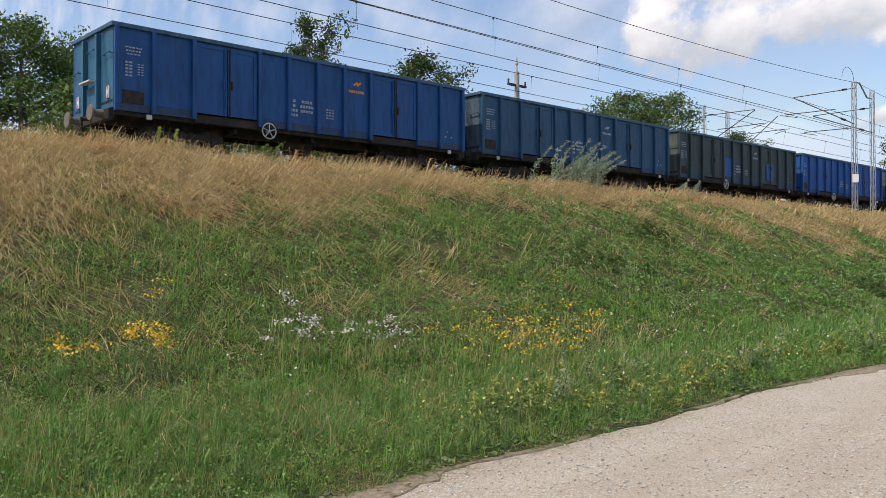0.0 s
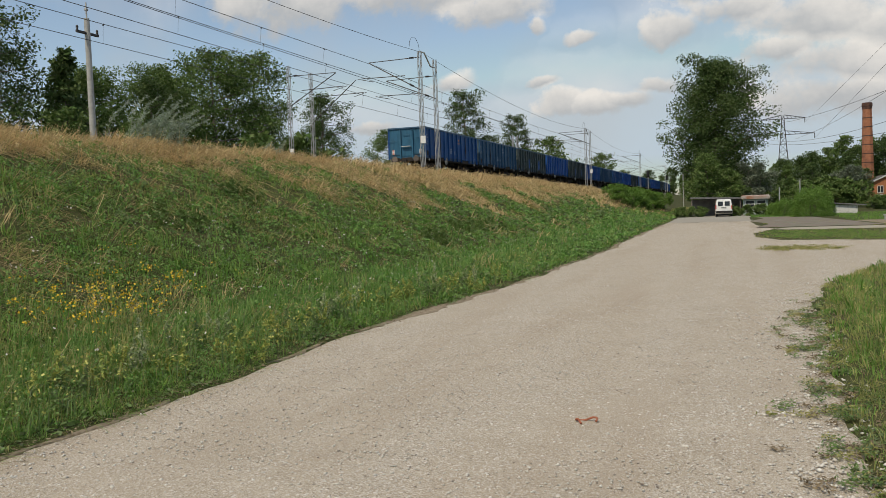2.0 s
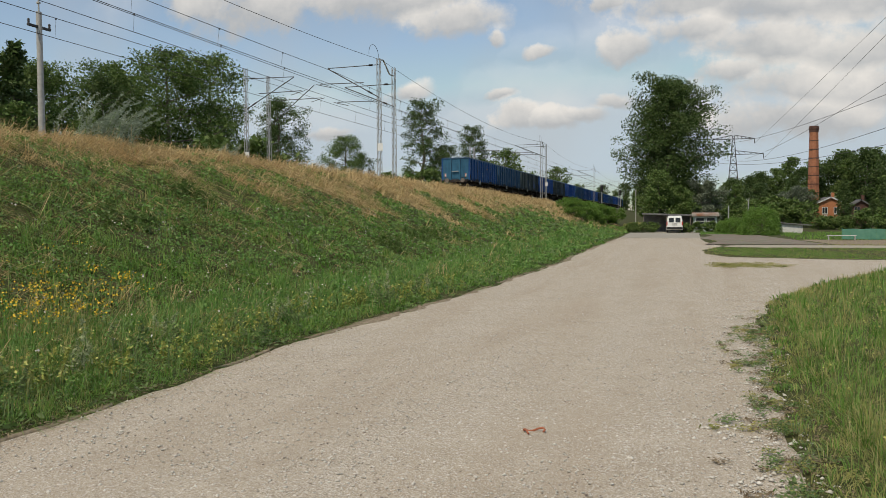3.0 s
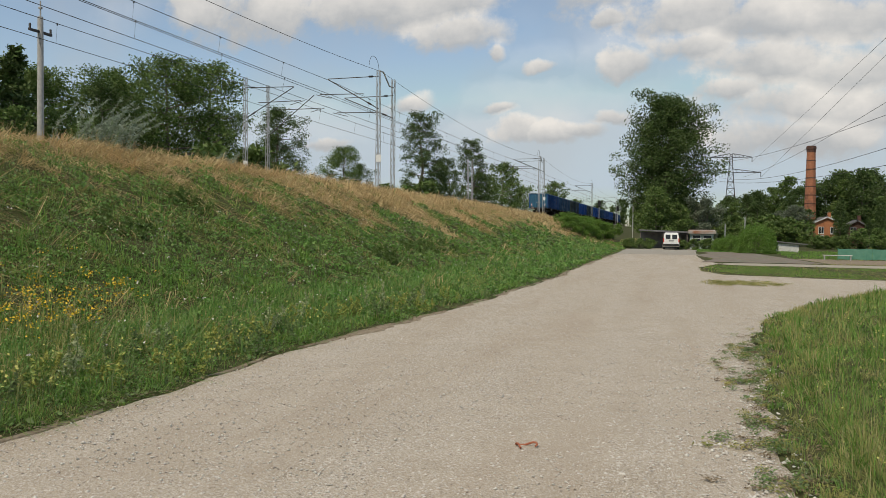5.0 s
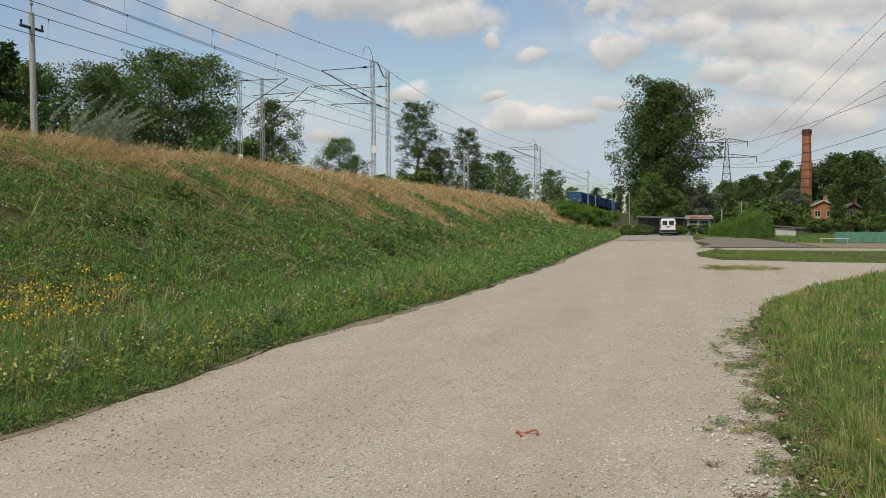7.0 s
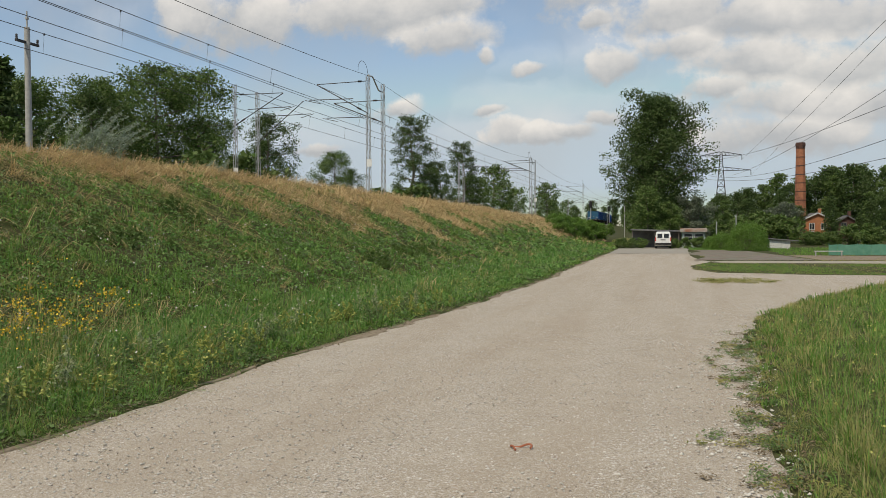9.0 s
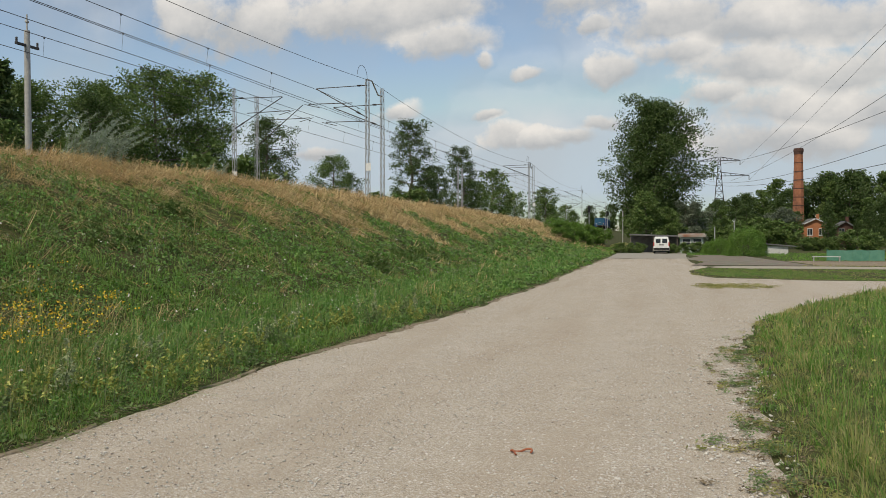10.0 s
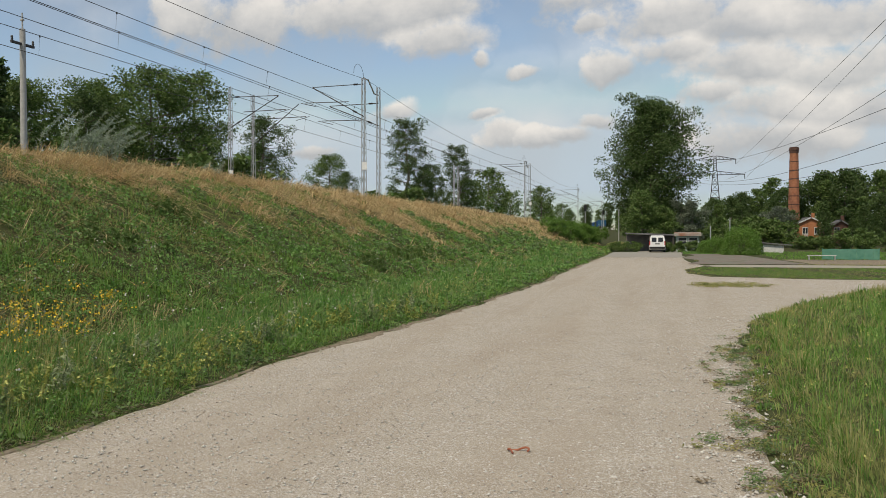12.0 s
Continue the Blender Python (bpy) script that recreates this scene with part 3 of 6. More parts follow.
    # lower sill panels between ribs, set back, and dark lower door sills
    for sx in (-1, 1):
        for a, b in zip(RIBS[:-1], RIBS[1:]):
            if a in DOORS:
                continue
            bm = bmesh.new()
            box(bm, (sx * (HW - 0.01), (a + b) / 2, Z0 + 0.16), (0.05, b - a - 0.12, 0.26))
            part("sill_panel", bm, M_SILL, w)
    for sx in (-1, 1):
        for d in DOORS:
            for h in (0, 1):
                y0 = d + 0.08 + h * 1.0
                bm = bmesh.new()
                box(bm, (sx * (HW + 0.035), y0 + 0.5, (Z0 + 0.2 + Z1 - 0.08) / 2), (0.03, 0.96, Z1 - Z0 - 0.3), bevel=0.006)
                for yy, zz, wy, wz in ((0.06, 0, 0.10, 1), (0.92, 0, 0.10, 1), (0.5, 1, 0.8, 0.1), (0.5, -1, 0.8, 0.1)):
                    if wz == 1:
                        box(bm, (sx * (HW + 0.06), y0 + yy, (Z0 + 0.2 + Z1 - 0.08) / 2), (0.03, wy, Z1 - Z0 - 0.3))
                    else:
                        zc = (Z1 - 0.14) if zz > 0 else (Z0 + 0.26)
                        box(bm, (sx * (HW + 0.058), y0 + yy, zc), (0.026, wy, wz))
                dr = part("side_door", bm, paint, w)
                bm = bmesh.new()
                yb = y0 + (0.92 if h == 0 else 0.06)
                rod(bm, (sx * (HW + 0.1), yb, Z0 + 0.15), (sx * (HW + 0.1), yb, Z1 - 0.12), 0.02, n=6)
                box(bm, (sx * (HW + 0.11), yb - (0.06 if h == 0 else -0.06), 2.2), (0.04, 0.05, 0.26), bevel=0.008)
                part("latch_bar", bm, M_RUSTY if h else paint, dr)
            bm = bmesh.new()
            box(bm, (sx * (HW - 0.02), d + 1.08, Z0 + 0.05), (0.08, 2.05, 0.24), bevel=0.01)
            part("door_sill", bm, M_RUSTY, w)
    # stencilled markings as bars, on the right side
    xq = HW + 0.032
    marks = []
    for r in range(3):
        marks.append((0.55, 2.86 - r * 0.09, 0.50 - 0.05 * r, 0.035))
    for r in range(5):
        marks.append((0.42, 2.45 - r * 0.09, 0.22, 0.05))
        marks.append((0.75, 2.42 - r * 0.07, 0.20, 0.025))
    for r, (a, b) in enumerate(((0.14, 0.42), (0.14, 0.52), (0.28, 0.50), (0.30, 0.0))):
        marks.append((5.72, 2.06 - r * 0.15, a, 0.085))
        if b:
            marks.append((6.2, 2.06 - r * 0.15, b, 0.085))
    for r in range(4):
        marks.append((7.1, 1.92 - r * 0.09, 0.34, 0.04))
    marks += [(0.45, 1.55, 0.3, 0.03), (0.45, 1.44, 0.3, 0.06), (12.4, 1.75, 0.08, 0.06), (12.3, 1.55, 0.1, 0.06), (12.6, 1.55, 0.1, 0.06)]
    bm = bmesh.new()
    for y, z, wy, wz in marks:
        n = max(1, int(wy / 0.09))
        for q in range(n):
            box(bm, (xq, y - wy / 2 + (q + 0.5) * wy / n, z), (0.006, wy / n * 0.72, wz))
    tagged(part("stencil_marking", bm, M_MARK, w), "worn white stencilled markings", kind="stuff")
    bm = bmesh.new()
    for q in range(7):
        box(bm, (xq, 7.9 + q * 0.095, 2.66), (0.006, 0.07, 0.085))
    for q in (-1, 1):
        box(bm, (xq, 8.22 + q * 0.07, 2.93), (0.006, 0.20, 0.07), Matrix.Rotation(radians(35), 4, "X"))
    tagged(part("company_mark", bm, M_ORANGE if k == 0 else M_MARK, w), "small painted company mark", kind="stuff")
    bm = bmesh.new()
    box(bm, (xq, 0.55, 1.5), (0.008, 0.6, 0.36))
    part("data_panel", bm, M_RUSTY, w, "dark painted data panel")
    if k == 2:
        for y in (5.02, 9.85):
            bm = bmesh.new()
            box(bm, (xq + (0.06 if y > 9 else 0), y, 1.95), (0.008, 0.9, 1.0))
            part("paint_patch", bm, PAINTS[3], w, "fresh blue repaint patch")
    # handwheel
    bm = bmesh.new()
    segs = 16
    for q in range(segs):
        a0, a1 = 2 * math.pi * q / segs, 2 * math.pi * (q + 1) / segs
        rod(bm, (0, 0.24 * math.cos(a0), 0.24 * math.sin(a0)), (0, 0.24 * math.cos(a1), 0.24 * math.sin(a1)), 0.022, n=6)
    for q in range(5):
        a0 = 2 * math.pi * q / 5 + 0.3
        rod(bm, (0, 0, 0), (0, 0.23 * math.cos(a0), 0.23 * math.sin(a0)), 0.018, n=6)
    rod(bm, (-0.15, 0, 0), (0.03, 0, 0), 0.04)
    hw = part("brake_handwheel", bm, M_DULLWHITE, w, "pale spoked brake handwheel")
    at(hw, pose(HW + 0.06, 4.8, 1.0))
    # underframe
    bm = bmesh.new()
    for sx in (-1, 1):
        box(bm, (sx * 0.55, BODY_L / 2, 0.98), (0.12, BODY_L - 0.3, 0.3))
        box(bm, (sx * (HW - 0.12), BODY_L / 2, 1.1), (0.1, BODY_L - 0.1, 0.2))
    for y in (3.8, 6.6, 9.4):
        box(bm, (0, y, 0.95), (2.4, 0.12, 0.22))
    rod(bm, (0.5, 5.9, 0.75), (0.5, 6.9, 0.75), 0.2, n=14)
    rod(bm, (-0.5, 6.6, 0.75), (-0.5, 7.5, 0.75), 0.16, n=14)
    part("underframe", bm, M_RUSTY, w)
    for yb in (2.3, BODY_L - 2.3):
        bm = bmesh.new()
        for sx in (-1, 1):
            box(bm, (sx * 1.0, yb, 0.62), (0.14, 2.3, 0.2), bevel=0.03)
            box(bm, (sx * 1.0, yb, 0.42), (0.16, 0.7, 0.34), bevel=0.03)
            for q in (-0.9, 0.9):
                box(bm, (sx * 1.02, yb + q, 0.46), (0.2, 0.26, 0.26), bevel=0.03)
            rod(bm, (sx * 1.02, yb - 0.14, 0.35), (sx * 1.02, yb - 0.14, 0.75), 0.09, n=10)
            rod(bm, (sx * 1.02, yb + 0.14, 0.35), (sx * 1.02, yb + 0.14, 0.75), 0.09, n=10)
        box(bm, (0, yb, 0.6), (2.0, 0.4, 0.26), bevel=0.03)
        bg = part("bogie", bm, M_RUSTY, w)
        for q in (-0.9, 0.9):
            bm = bmesh.new()
            rod(bm, (-0.8, yb + q, 0.46), (0.8, yb + q, 0.46), 0.08, n=10)
            for sx in (-1, 1):
                rod(bm, (sx * 0.66, yb + q, 0.46), (sx * 0.69, yb + q, 0.46), 0.5, n=24)
                rod(bm, (sx * 0.69, yb + q, 0.46), (sx * 0.81, yb + q, 0.46), 0.46, n=24)
            part("wheelset", bm, M_RUSTY, bg)
    # yellow lifting hooks
    for sx in (-1, 1):
        for y in (1.0, BODY_L - 0.7):
            bm = bmesh.new()
            box(bm, (sx * (HW + 0.02), y, Z0 - 0.08), (0.05, 0.16, 0.14), bevel=0.02)
            part("tow_hook", bm, M_DULLWHITE, w)
    return w


KINDS = [0, 1, 2, 3, 2, 3, 1, 0, 3, 2, 0, 1, 3, 0, 2, 1, 0, 3, 1, 2]
masters = {}
wagons = []
for i, k in enumerate(KINDS):
    if i == 0:
        wagons.append(make_wagon(0, True))
    elif k not in masters:
        masters[k] = make_wagon(k, False)
        wagons.append(masters[k])
    else:
        wagons.append(copy_thing(masters[k], Matrix()))


# ---- overhead line ----
def lattice(bm, base, top, wide=0.34, deep=0.22, steps=14, t=0.05):
    """Two channel posts with zigzag bracing, standing along z."""
    b, h = Vector(base), top - base[2]
    for sy in (-1, 1):
        for sx in (-1, 1):
            rod(bm, b + Vector((sx * deep / 2, sy * wide / 2, 0)), b + Vector((sx * deep * 0.45, sy * wide * 0.32, h)), t * 0.55, t * 0.5, 4)
    for i in range(steps):
        f0, f1 = i / steps, (i + 1) / steps
        s = 1 if i % 2 else -1
        w0, w1 = wide / 2 * (1 - 0.36 * f0), wide / 2 * (1 - 0.36 * f1)
        for sx in (-1, 1):
            rod(bm, b + Vector((sx * deep / 2, -s * w0, h * f0)), b + Vector((sx * deep / 2, s * w1, h * f1)), t * 0.3, n=4)


def make_mast(x, y, top, base, side, cant=True, jumper=True, group="lattice masts along the railway", insul_sign=False, arm=7.35, drop=1.5, bar=True):
    mst = root("catenary_mast", "pale galvanised steel lattice catenary mast", "catenary mast", group)
    bm = bmesh.new()
    lattice(bm, (x, y, base), top)
    part("lattice_post", bm, M_STEEL, mst)
    bm = bmesh.new()
    box(bm, (x, y, base - 0.15), (0.7, 0.8, 0.5), bevel=0.04)
    part("footing", bm, M_CONCRETE, mst)
    tx = TRACK_X[0] if side < 0 else TRACK_X[1]
    mz = rail_z(y) + arm
    if cant:
        bm = bmesh.new()
        if bar:
            rod(bm, (x, y, mz + 0.1), (tx, y, mz + 0.05), 0.028)
        rod(bm, (x, y, mz - drop), (tx, y, mz + 0.02), 0.034)
        part("cantilever", bm, M_WIRE, mst)
        bm = bmesh.new()
        rod(bm, (x + side * 1.1, y, mz - 1.05), (tx + side * 0.6, y, mz - 1.0), 0.028)
        rod(bm, (tx + side * 0.9, y, mz - 1.0), (tx - side * 0.25, y, mz - 1.28), 0.022)
        part("steady_arm", bm, M_WIRE, mst)
        for zz, f in ((mz + 0.1, 0.12), (mz - 1.4, 0.14))[0 if bar else 1:]:
            bm = bmesh.new()
            for q in range(4):
                xx = x + (tx - x) * (f + q * 0.02)
                zq = zz if zz > mz else mz - drop + (drop + 0.02) * (f + q * 0.02)
                rod(bm, (xx, y, zq), (xx + side * 0.05, y, zq + (0 if zz > mz else 0.02)), 0.075, 0.05, 10)
            part("insulator", bm, M_RUSTY, mst)
    if jumper:
        bm = bmesh.new()
        pts = [(x, y, top)]
        for q in range(1, 11):
            a = math.pi * q / 10
            pts.append((x, y - 0.9 + 0.9 * math.cos(a), top + 0.75 * math.sin(a)))
        for p, q in zip(pts[:-1], pts[1:]):
            rod(bm, p, q, 0.014, n=5)
        part("jumper_loop", bm, M_WIRE, mst)
        bm = bmesh.new()
        rod(bm, (x, y, top - 0.05), (x, y + 0.9, top + 0.02), 0.05, n=6)
        rod(bm, (x, y + 0.9, top + 0.02), (x, y + 2.1, top - 0.75), 0.05, n=6)
        rod(bm, (x, y + 2.1, top - 0.75), (x, y + 2.9, top - 0.72), 0.05, n=6)
        part("horn_bracket", bm, M_STEEL, mst)
    if insul_sign:
        bm = bmesh.new()
        box(bm, (x + 0.14, y - 0.24, base + 2.45), (0.36, 0.02, 0.5), bevel=0.004)
        part("number_board", bm, M_WHITE, mst, "small white enamel board")
    return mst


make_mast(-20.3, 53.4, 12.80, 4.35, -1, True, True, insul_sign=True, drop=2.1)
make_mast(-20.3, 56.35, 12.65, 4.35, -1, True, False, arm=6.5)
make_mast(-32.2, 56.5, 13.3, 4.3, 1, True, False, insul_sign=True, arm=7.5, drop=2.2)
make_mast(-32.2, 60.0, 13.25, 4.3, 1, True, False, arm=7.45, drop=3.1, bar=False)
make_mast(-20.3, 117.5, 12.35, 4.0, -1, True, True)
make_mast(-20.3, 121.3, 12.30, 4.0, -1, True, False, insul_sign=True)
make_mast(-32.2, 123.0, 12.5, 3.9, 1, False, False)
make_mast(-32.2, 125.6, 12.5, 3.9, 1, True, False)
make_mast(-20.3, 185.0, 12.0, 3.6, -1, True, True)
make_mast(-32.2, 188.0, 12.0, 3.6, 1, True, False)
make_mast(-20.3, 249.0, 11.3, 3.2, -1, True, False)
make_mast(-32.2, 252.0, 11.3, 3.2, 1, True, False)

SUPPORTS = [-75, -11, 54, 119, 185, 250, 314]


def wire_between(bm, a, b, sag, r, n=14):
    a, b = Vector(a), Vector(b)
    prev = None
    for i in range(n + 1):
        f = i / n
        p = a.lerp(b, f) - Vector((0, 0, 4 * sag * f * (1 - f)))
        if prev is not None:
            rod(bm, prev, p, r, n=4)
        prev = p


def make_wires():
    # height over the rail of messenger and contact wire, sag
    for tx, hm, hc, sag in ((TRACK_X[0], 7.35, 6.30, 0.25), (TRACK_X[0] + 0.1, 6.36, 5.50, 0.10), (TRACK_X[1], 6.50, 5.50, 0.15)):
        w = root("overhead_wire", "dark messenger and contact wires with thin droppers", "overhead line", "overhead wires")
        bm, bc, bd = bmesh.new(), bmesh.new(), bmesh.new()
        for k, (y0, y1) in enumerate(zip(SUPPORTS[:-1], SUPPORTS[1:])):
            zig = 0.2 if k % 2 else -0.2
            za, zb = rail_z(y0) + hm, rail_z(y1) + hm
            wire_between(bm, (tx, y0, za), (tx, y1, zb), sag, 0.016)
            wire_between(bc, (tx + zig, y0, rail_z(y0) + hc), (tx - zig, y1, rail_z(y1) + hc), 0.04, 0.015, 6)
            for q in range(1, 9):
                f = q / 9
                y = y0 + (y1 - y0) * f
                ztop = za + (zb - za) * f - 4 * sag * f * (1 - f)
                rod(bd, (tx, y, ztop), (tx + zig * (1 - 2 * f), y, rail_z(y) + hc), 0.007, n=4)
                box(bd, (tx, y, ztop - 0.03), (0.05, 0.05, 0.10))
        part("messenger_wire", bm, M_WIRE, w)
        part("contact_wire", bc, M_WIRE, w)
        tagged(part("dropper", bd, M_WIRE, w), kind="stuff")
    w = root("feeder_wire", "single dark feeder wire along the mast tops", "overhead line", "overhead wires")
    bm = bmesh.new()
    for y0, y1 in zip(SUPPORTS[:-1], SUPPORTS[1:]):
        wire_between(bm, (-20.3, y0, rail_z(y0) + 7.85), (-20.3, y1, rail_z(y1) + 7.85), 1.05, 0.014)
    part("wire", bm, M_WIRE, w)


make_wires()


def make_utility_pole():
    p = root("utility_pole", "grey spun-concrete utility pole with steel crossarm", "utility pole")
    x, y = -35.0, 38.8
    bm = bmesh.new()
    rod(bm, (x, y, 1.5), (x, y, 13.7), 0.21, 0.15, 16)
    rod(bm, (x, y, 13.7), (x, y, 14.6), 0.045, 0.04, 8)
    box(bm, (x, y, 14.2), (0.16, 0.16, 0.12), bevel=0.02)
    part("shaft", bm, M_CONCRETE, p)
    bm = bmesh.new()
    box(bm, (x, y, 12.85), (0.14, 1.7, 0.14), bevel=0.02)
    part("crossarm", bm, M_WIRE, p)
    for q in (-0.78, 0.78):
        bm = bmesh.new()
        for k in range(3):
            rod(bm, (x, y + q, 12.92 + k * 0.09), (x, y + q, 13.0 + k * 0.09), 0.075, 0.05, 10)
        part("insulator", bm, M_WIRE, p)


make_utility_pole()


def make_signal(x, y, z, h):
    s = root("railway_signal", "black railway colour-light signal on a pale post", "railway signal", "railway signals")
    bm = bmesh.new()
    rod(bm, (x, y, z), (x, y, z + h), 0.09, n=10)
    part("post", bm, M_STEEL, s)
    bm = bmesh.new()
    box(bm, (x, y, z + h), (0.7, 0.3, 1.6), bevel=0.2)
    hd = part("signal_head", bm, M_BLACK, s)
    for k in range(3):
        bm = bmesh.new()
        rod(bm, (x, y - 0.15, z + h + 0.45 - 0.45 * k), (x, y - 0.4, z + h + 0.5 - 0.45 * k), 0.13, 0.15, 10)
        part("lamp_hood", bm, M_BLACK, hd)


make_signal(-20.5, 203, 3.4, 4.6)
make_signal(-20.5, 258, 3.0, 5.2)


# ---- trees ----
def leaf_mesh(name, centers, size, rs, material, droop=0.0, aspect=0.55, flat=0.7):
    """Small rhombic leaves, one per centre, turned at random."""
    n = len(centers)
    a = rs.normal(size=(n, 3))
    a[:, 2] = a[:, 2] * flat - droop
    a /= np.linalg.norm(a, axis=1)[:, None]
    b = rs.normal(size=(n, 3))
    b[:, 2] *= flat
    b -= a * (a * b).sum(1)[:, None]
    b /= np.linalg.norm(b, axis=1)[:, None]
    s = size * rs.uniform(0.6, 1.35, (n, 1))
    v = np.stack([centers - a * s * 0.5, centers + b * s * aspect * 0.5, centers + a * s * 0.5, centers - b * s * aspect * 0.5], 1).reshape(-1, 3)
    f = np.arange(4 * n)
    return array_mesh(name, v, f, np.full(n, 4), material)


def make_tree(name, label, H, R, seed, material, clear=0.25, limbs=16, twigs=7, leaves=60, leaf=0.28, shape="round", wind=0.15, spread=0.9, category="tree", multi=1, group=""):
    rs = np.random.RandomState(seed)
    t = root(name, label, category, group)
    bm = bmesh.new()
    tips = []
    for stem in range(multi):
        ang = rs.uniform(0, 6.28)
        lean = Vector((math.cos(ang), math.sin(ang), 0)) * (0.0 if multi == 1 else R * rs.uniform(0.25, 0.55))
        r0 = max(0.05, H * 0.016) / math.sqrt(multi)
        pts = []
        for i in range(9):
            f = i / 8
            pts.append(Vector((rs.normal() * 0.02 * H * f, rs.normal() * 0.02 * H * f + wind * H * 0.12 * f * f, H * 0.93 * f)) + lean * f)
        for i in range(8):
            rod(bm, pts[i], pts[i + 1], r0 * (1 - i / 8) ** 0.8 + 0.015, r0 * (1 - (i + 1) / 8) ** 0.8 + 0.015, 7)
        for k in range(limbs // multi):
            f = clear + (1 - clear) * ((k + rs.uniform(0, 1)) / (limbs / multi))
            f = min(f, 0.98)
            j = min(int(f * 8), 7)
            p = pts[j].lerp(pts[j + 1], f * 8 - j)
            g = (f - clear) / (1 - clear)
            if shape == "round":
                rad = R * math.sqrt(max(0.05, 1 - (2 * g - 0.85) ** 2 * 0.85))
            elif shape == "egg":
                rad = R * (0.42 + 0.66 * math.sin(math.pi * min(1.0, 0.16 + g * 0.82)) ** 0.8)
            elif shape == "cone":
                rad = R * (1.05 - g) ** 0.75
            elif shape == "column":
                rad = R * (1 - 0.75 * abs(g - 0.35) ** 1.3)
            else:
                rad = R * (0.55 + 0.5 * rs.uniform())
            rad *= rs.uniform(0.45, 1.06) if shape == "egg" else rs.uniform(0.6, 1.12)
            a = k * 2.4 + rs.uniform(-0.5, 0.5)
            up = rs.uniform(0.15, 0.65) if shape != "cone" else rs.uniform(-0.1, 0.3)
            end = p + Vector((math.cos(a) * rad, math.sin(a) * rad + wind * rad, up * rad * 0.7))
            mid = p.lerp(end, 0.5) + Vector((0, 0, -0.06 * rad))
            rr = r0 * (1 - f) * 0.5 + 0.02
            rod(bm, p, mid, rr, rr * 0.6, 5)
            rod(bm, mid, end, rr * 0.6, 0.01, 5)
            for q in range(twigs):
                h = rs.uniform(0.35, 1.0)
                c = (p.lerp(mid, h * 2) if h < 0.5 else mid.lerp(end, h * 2 - 1)) + Vector(np.clip(rs.normal(size=3), -1.5, 1.5) * rad * 0.14)
                tips.append((c, rs.uniform(0.5, 1.15)))
        tips.append((pts[8], 0.7))
        tips.append((pts[7], 0.9))
    part("trunk", bm, M_BARK, t)
    cen = []
    for c, s in tips:
        n = int(leaves * s)
        d = np.clip(rs.normal(size=(n, 3)), -1.5, 1.5) * np.array([1, 1, 0.75]) * (R * 0.135 * spread * s)
        d[:, 1] += wind * 0.5 * np.abs(d[:, 0])
        cen.append(np.array(c)[None, :] + d)
    cen = np.concatenate(cen)
    cen = cen[cen[:, 2] > 0.12]
    part("crown", leaf_mesh("crown", cen, leaf, rs, material), material, t)
    return t


def lz(x, y):
    return float(land(np.array([x]), np.array([y]))[0]) - 0.05


def stand(t, x, y, turn=0.0, s=1.0, z=None):
    m = pose(x, y, lz(x, y) if z is None else z, 0, 0, turn) @ Matrix.Diagonal((s, s, s, 1))
    t.matrix_basis = m
    return t


def again(t, x, y, turn=0.0, s=1.0, z=None, sz=None):
    m = pose(x, y, lz(x, y) if z is None else z, 0, 0, turn) @ Matrix.Diagonal((s, s, sz or s, 1))
    c = copy_thing(t, Matrix())
    c.matrix_basis = m
    return c


G_BANK = "trees behind the railway"
big = make_tree("poplar_tree", "tall broad dark-green poplar with a ragged crown", 21.7, 6.5, 5, M_LEAF[0], clear=0.12, limbs=104, twigs=13, leaves=70, leaf=0.30, shape="egg", wind=0.03, spread=0.74)
stand(big, -2.9, 122)
maple = make_tree("maple_tree", "dense mid-green broadleaf tree", 13.0, 4.6, 11, M_LEAF[1], clear=0.06, limbs=38, twigs=9, leaves=82, leaf=0.19, shape="round", wind=0.2, spread=0.72, group=G_BANK)
stand(maple, -44, 63.5, 0, 1.2)
birch = make_tree("birch_tree", "slender wind-bent birch with loose dark foliage", 14.0, 3.3, 12, M_LEAF[0], clear=0.14, limbs=34, twigs=9, leaves=58, leaf=0.20, shape="column", wind=0.35, spread=0.75, group=G_BANK)
stand(birch, -43, 132, 0, 1.45)
loose = make_tree("aspen_tree", "loose grey-green wind-blown aspen", 14.0, 4.2, 13, M_LEAF[0], clear=0.08, limbs=34, twigs=9, leaves=60, leaf=0.20, shape="round", wind=0.35, spread=0.75, group=G_BANK)
stand(loose, -44, 84, 0, 1.0)
far_maple = make_tree("maple_tree", "distant dense broadleaf tree by the line", 13.0, 4.6, 18, M_LEAF[1], clear=0.06, limbs=30, twigs=8, leaves=18, leaf=0.50, shape="round", wind=0.2, spread=0.95, group=G_BANK)
stand(far_maple, -44, 201, 0, 1.3)
cone = make_tree("spruce_tree", "dark green pointed spruce tree", 12.0, 2.8, 14, M_LEAF[0], clear=0.03, limbs=54, twigs=7, leaves=22, leaf=0.32, shape="cone", wind=0.05)
stand(cone, -44, 46, 0, 1.06)
thicket = make_tree("shrub", "leafy green roadside shrub", 3.0, 2.1, 15, M_LEAF[1], clear=0.02, limbs=24, twigs=8, leaves=14, leaf=0.32, shape="round", wind=0.1, category="shrub", multi=4, group="shrubs by the line")
stand(thicket, -37, 99)
